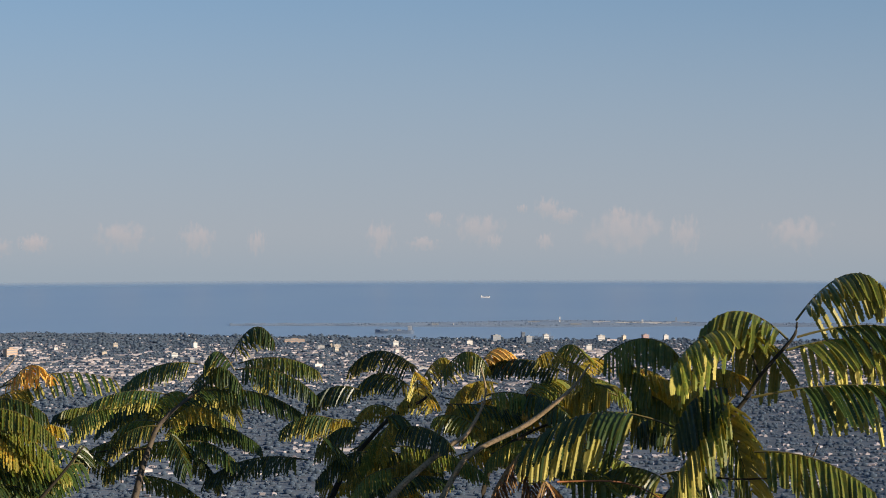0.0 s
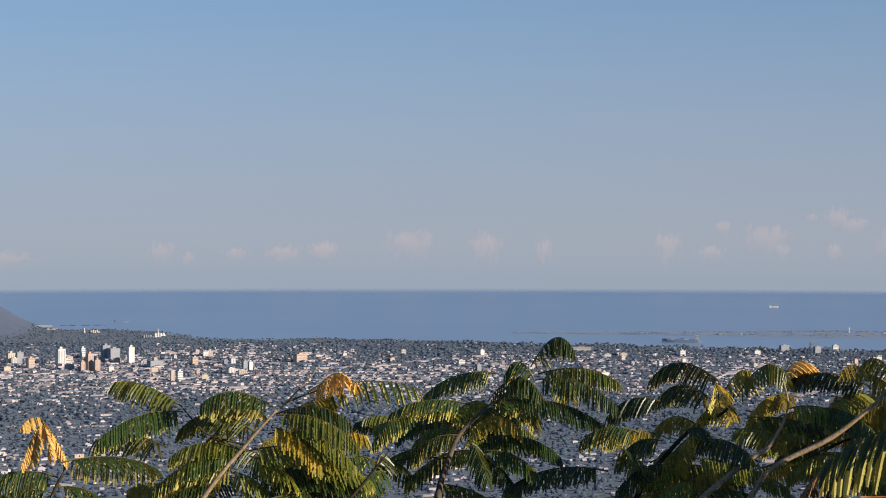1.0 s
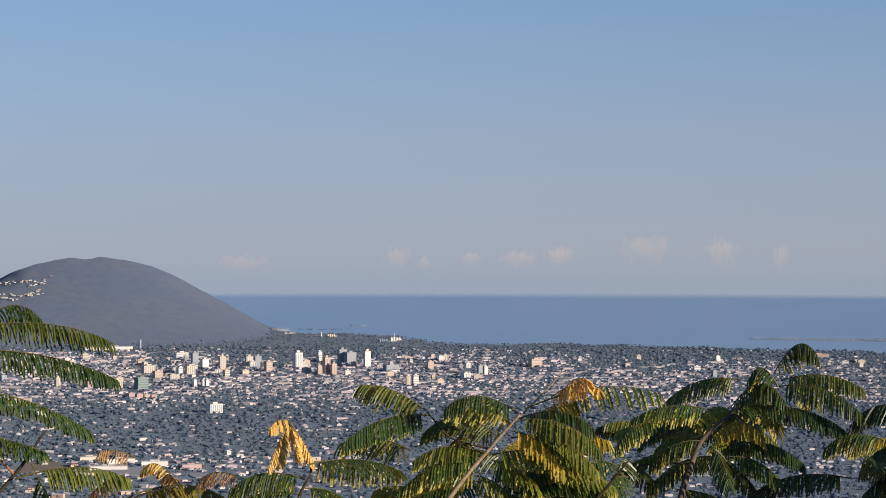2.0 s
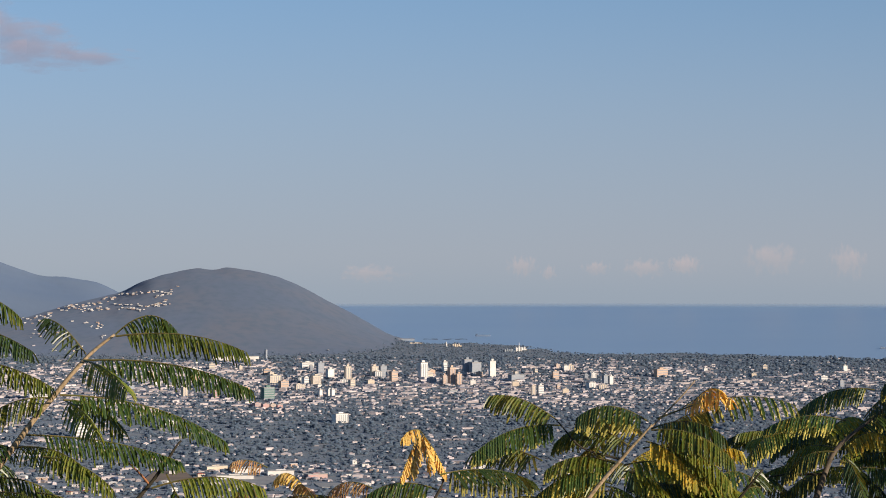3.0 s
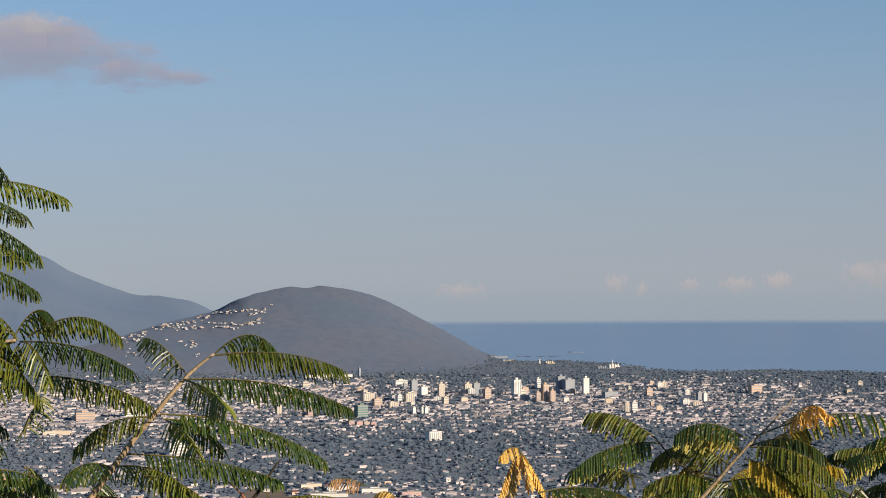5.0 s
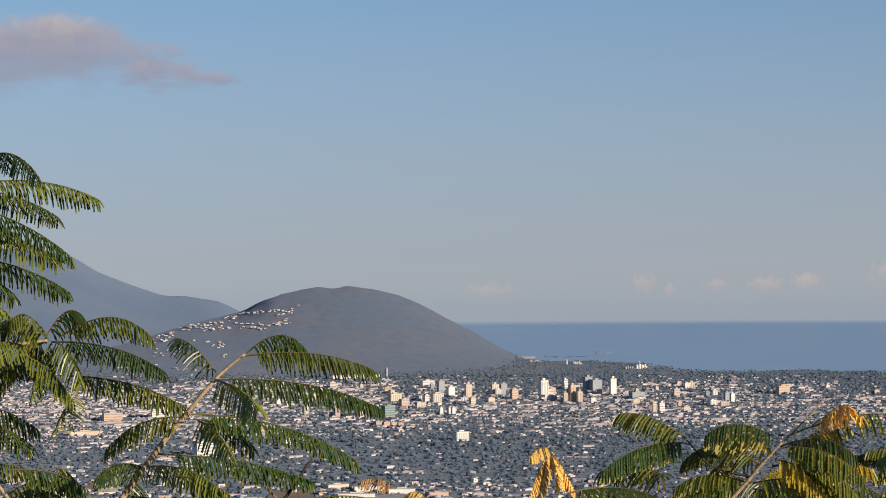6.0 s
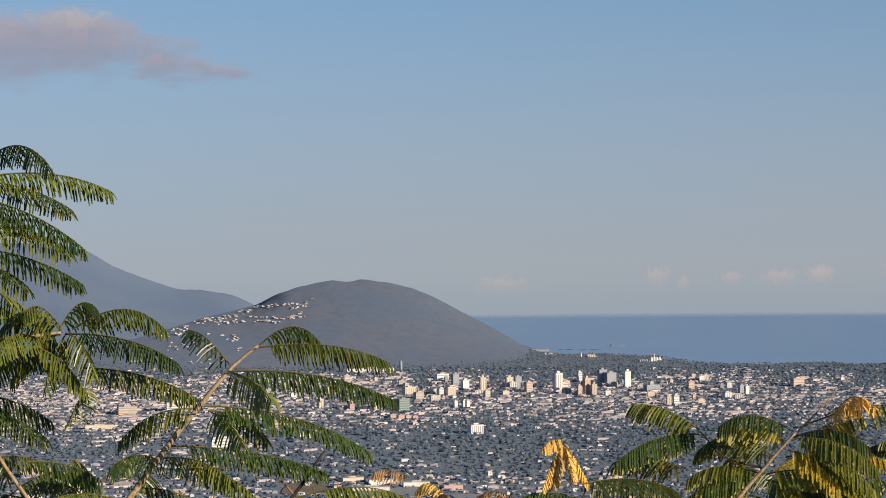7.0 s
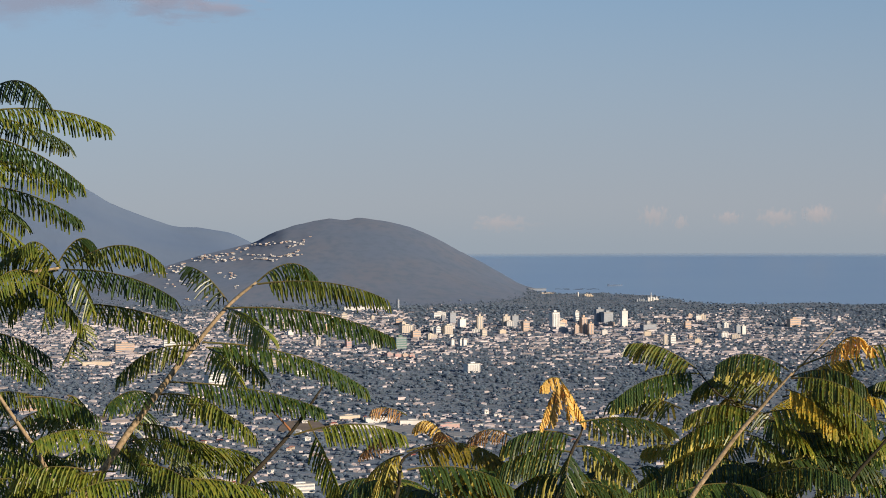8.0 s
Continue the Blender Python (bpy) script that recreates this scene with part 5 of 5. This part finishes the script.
ship(15.75, -3.46, 49, 10.5, HULL, GREY, "dark container ship at anchor in the harbour", 178)
ship(17.71, -2.69, 15, 3.6, WHITE, WHITE, "small white freighter far out at sea", 0)
ship(18.82, -3.62, 40, 11, HULL, GREY, "dark moored ship at the waterfront", 0, 2)
ship(3.70, -3.02, 22, 3.2, HULL, HULL, "grey ship low on the hazy water", 4)
ship(17.09, -3.30, 10, 3, WHITE, WHITE, "small white boat in the harbour", 10)
ship(24.21, -3.63, 14, 4, HULL, WHITE, "small harbour vessel near the waterfront", 0)


def silos(az, el, count, radius, high, mat, label, mast=0.0, base_z=2.0):
    """A row of silos on a low shed."""
    d = (EYE - base_z) / math.tan(radians(-el))
    w = count * radius * 2.1
    ob = part("silo_plant", box(bmesh.new(), -w * 0.75, w * 0.75, radius * 1.3, radius * 4, -1.0, high * 0.45), mat)
    tagged(ob, label, "silos")
    for i in range(count):
        x = (i - (count - 1) / 2) * radius * 2.1
        hh = high * (1.0 if i % 2 else 0.82)
        v, f = tube([(x, 0, -1.0), (x, 0, hh), (x, 0, hh + radius * 0.5)], [radius, radius, radius * 0.25], 12)
        mesh_object("silo", v, f, [mat], ob)
    if mast:
        v, f = tube([(0, radius * 2, 0), (0, radius * 2, mast)], [0.6, 0.35], 8)
        mesh_object("chimney", v, f, [WHITE], ob)
    ob.matrix_world = Matrix.Translation(at(az, d, base_z)) @ pose(0, 0, 0, 0, 0, -az)
    return ob


silos(4.48, -3.35, 3, 1.6, 5.5, WHITE, "white silos with a tall chimney at the port", 11.0)
silos(4.25, -3.36, 4, 1.3, 3.5, GREY, "grey port sheds and silos", 0.0)
silos(3.12, -3.25, 4, 1.2, 3.6, CREAM, "pale silos on the headland", 0.0)
silos(2.91, -3.25, 1, 0.8, 7.5, WHITE, "white tower on the headland by the sea", 0.0)
silos(4.57, -3.33, 2, 1.4, 4.0, WHITE, "white storage tanks at the port", 0.0)
for x_az, x_el, w, h, mat, text in [
    (21.01, -3.24, 60, 1.3, WHITE, "long white terminal building on the spit"),
    (20.22, -3.23, 22, 1.4, WHITE, "white hangar on the spit"),
    (21.86, -3.23, 30, 1.0, CREAM, "long pale shed on the spit"),
    (21.44, -3.25, 34, 1.0, WHITE, "low white building on the spit"),
    (18.76, -3.23, 16, 1.5, GREY, "white sheds on the spit"),
    (19.67, -3.28, 14, 1.8, GREY, "grey sheds on the spit shore"),
    (21.10, -3.25, 2.2, 7.0, WHITE, "white control tower on the spit"),
    (19.32, -3.22, 1.6, 9.5, WHITE, "slim white mast tower on the spit"),
    (21.82, -3.21, 1.4, 7.5, GREY, "slim grey mast on the spit"),
    (16.63, -3.28, 9, 2.0, GREY, "grey sheds on the spit shore"),
    (2.02, -3.09, 26, 1.1, GREY, "pale buildings along the headland"),
    (2.26, -3.17, 16, 1.2, CREAM, "pale buildings along the headland"),
]:
    d = (EYE - 1.5) / math.tan(radians(-x_el))
    h *= 0.7
    ob = part("shed", box(bmesh.new(), -w / 2, w / 2, -2.5, 2.5, -1.5, h), mat)
    part("roof", box(bmesh.new(), -w / 2 - 0.2, w / 2 + 0.2, -2.7, 2.7, h + 0.004, h + 0.3), CONCRETE if mat is GREY else mat, ob)
    n = max(1, int(w / 6))
    for i in range(n):
        x = -w / 2 + w * (i + 0.5) / n
        part("window", box(bmesh.new(), x - w / n * 0.3, x + w / n * 0.3, -2.55, -2.45, h * 0.3, h * 0.6), GLASS, ob)
    tagged(ob, text, "building")
    ob.matrix_world = Matrix.Translation(at(x_az, d, 1.5)) @ pose(0, 0, 0, 0, 0, -x_az)

# low woods on the spit
sg = np.random.default_rng(8)
cs, ss = [], []
for i in range(1700):
    az = sg.uniform(14.2, 29)
    mid = 3502 + 10 * math.sin(az * 0.7)
    half = 12 + 68 * float(np.interp(az, (12.2, 14.5, 17, 19, 21, 22.5, 30), (0.0, 0.1, 0.5, 1.0, 0.7, 0.3, 0.4)))
    p = at(az, mid + sg.uniform(-0.8, 0.9) * half)
    s = sg.uniform(0.4, 1.1)
    cs.append((p.x, p.y, 1.2 + s * 0.3))
    ss.append(s)
clumps("spit_scrub_hazed", cs, ss, SPIT, "low scrub along the sand spit, coloured as if hazy", "scrub", 9)
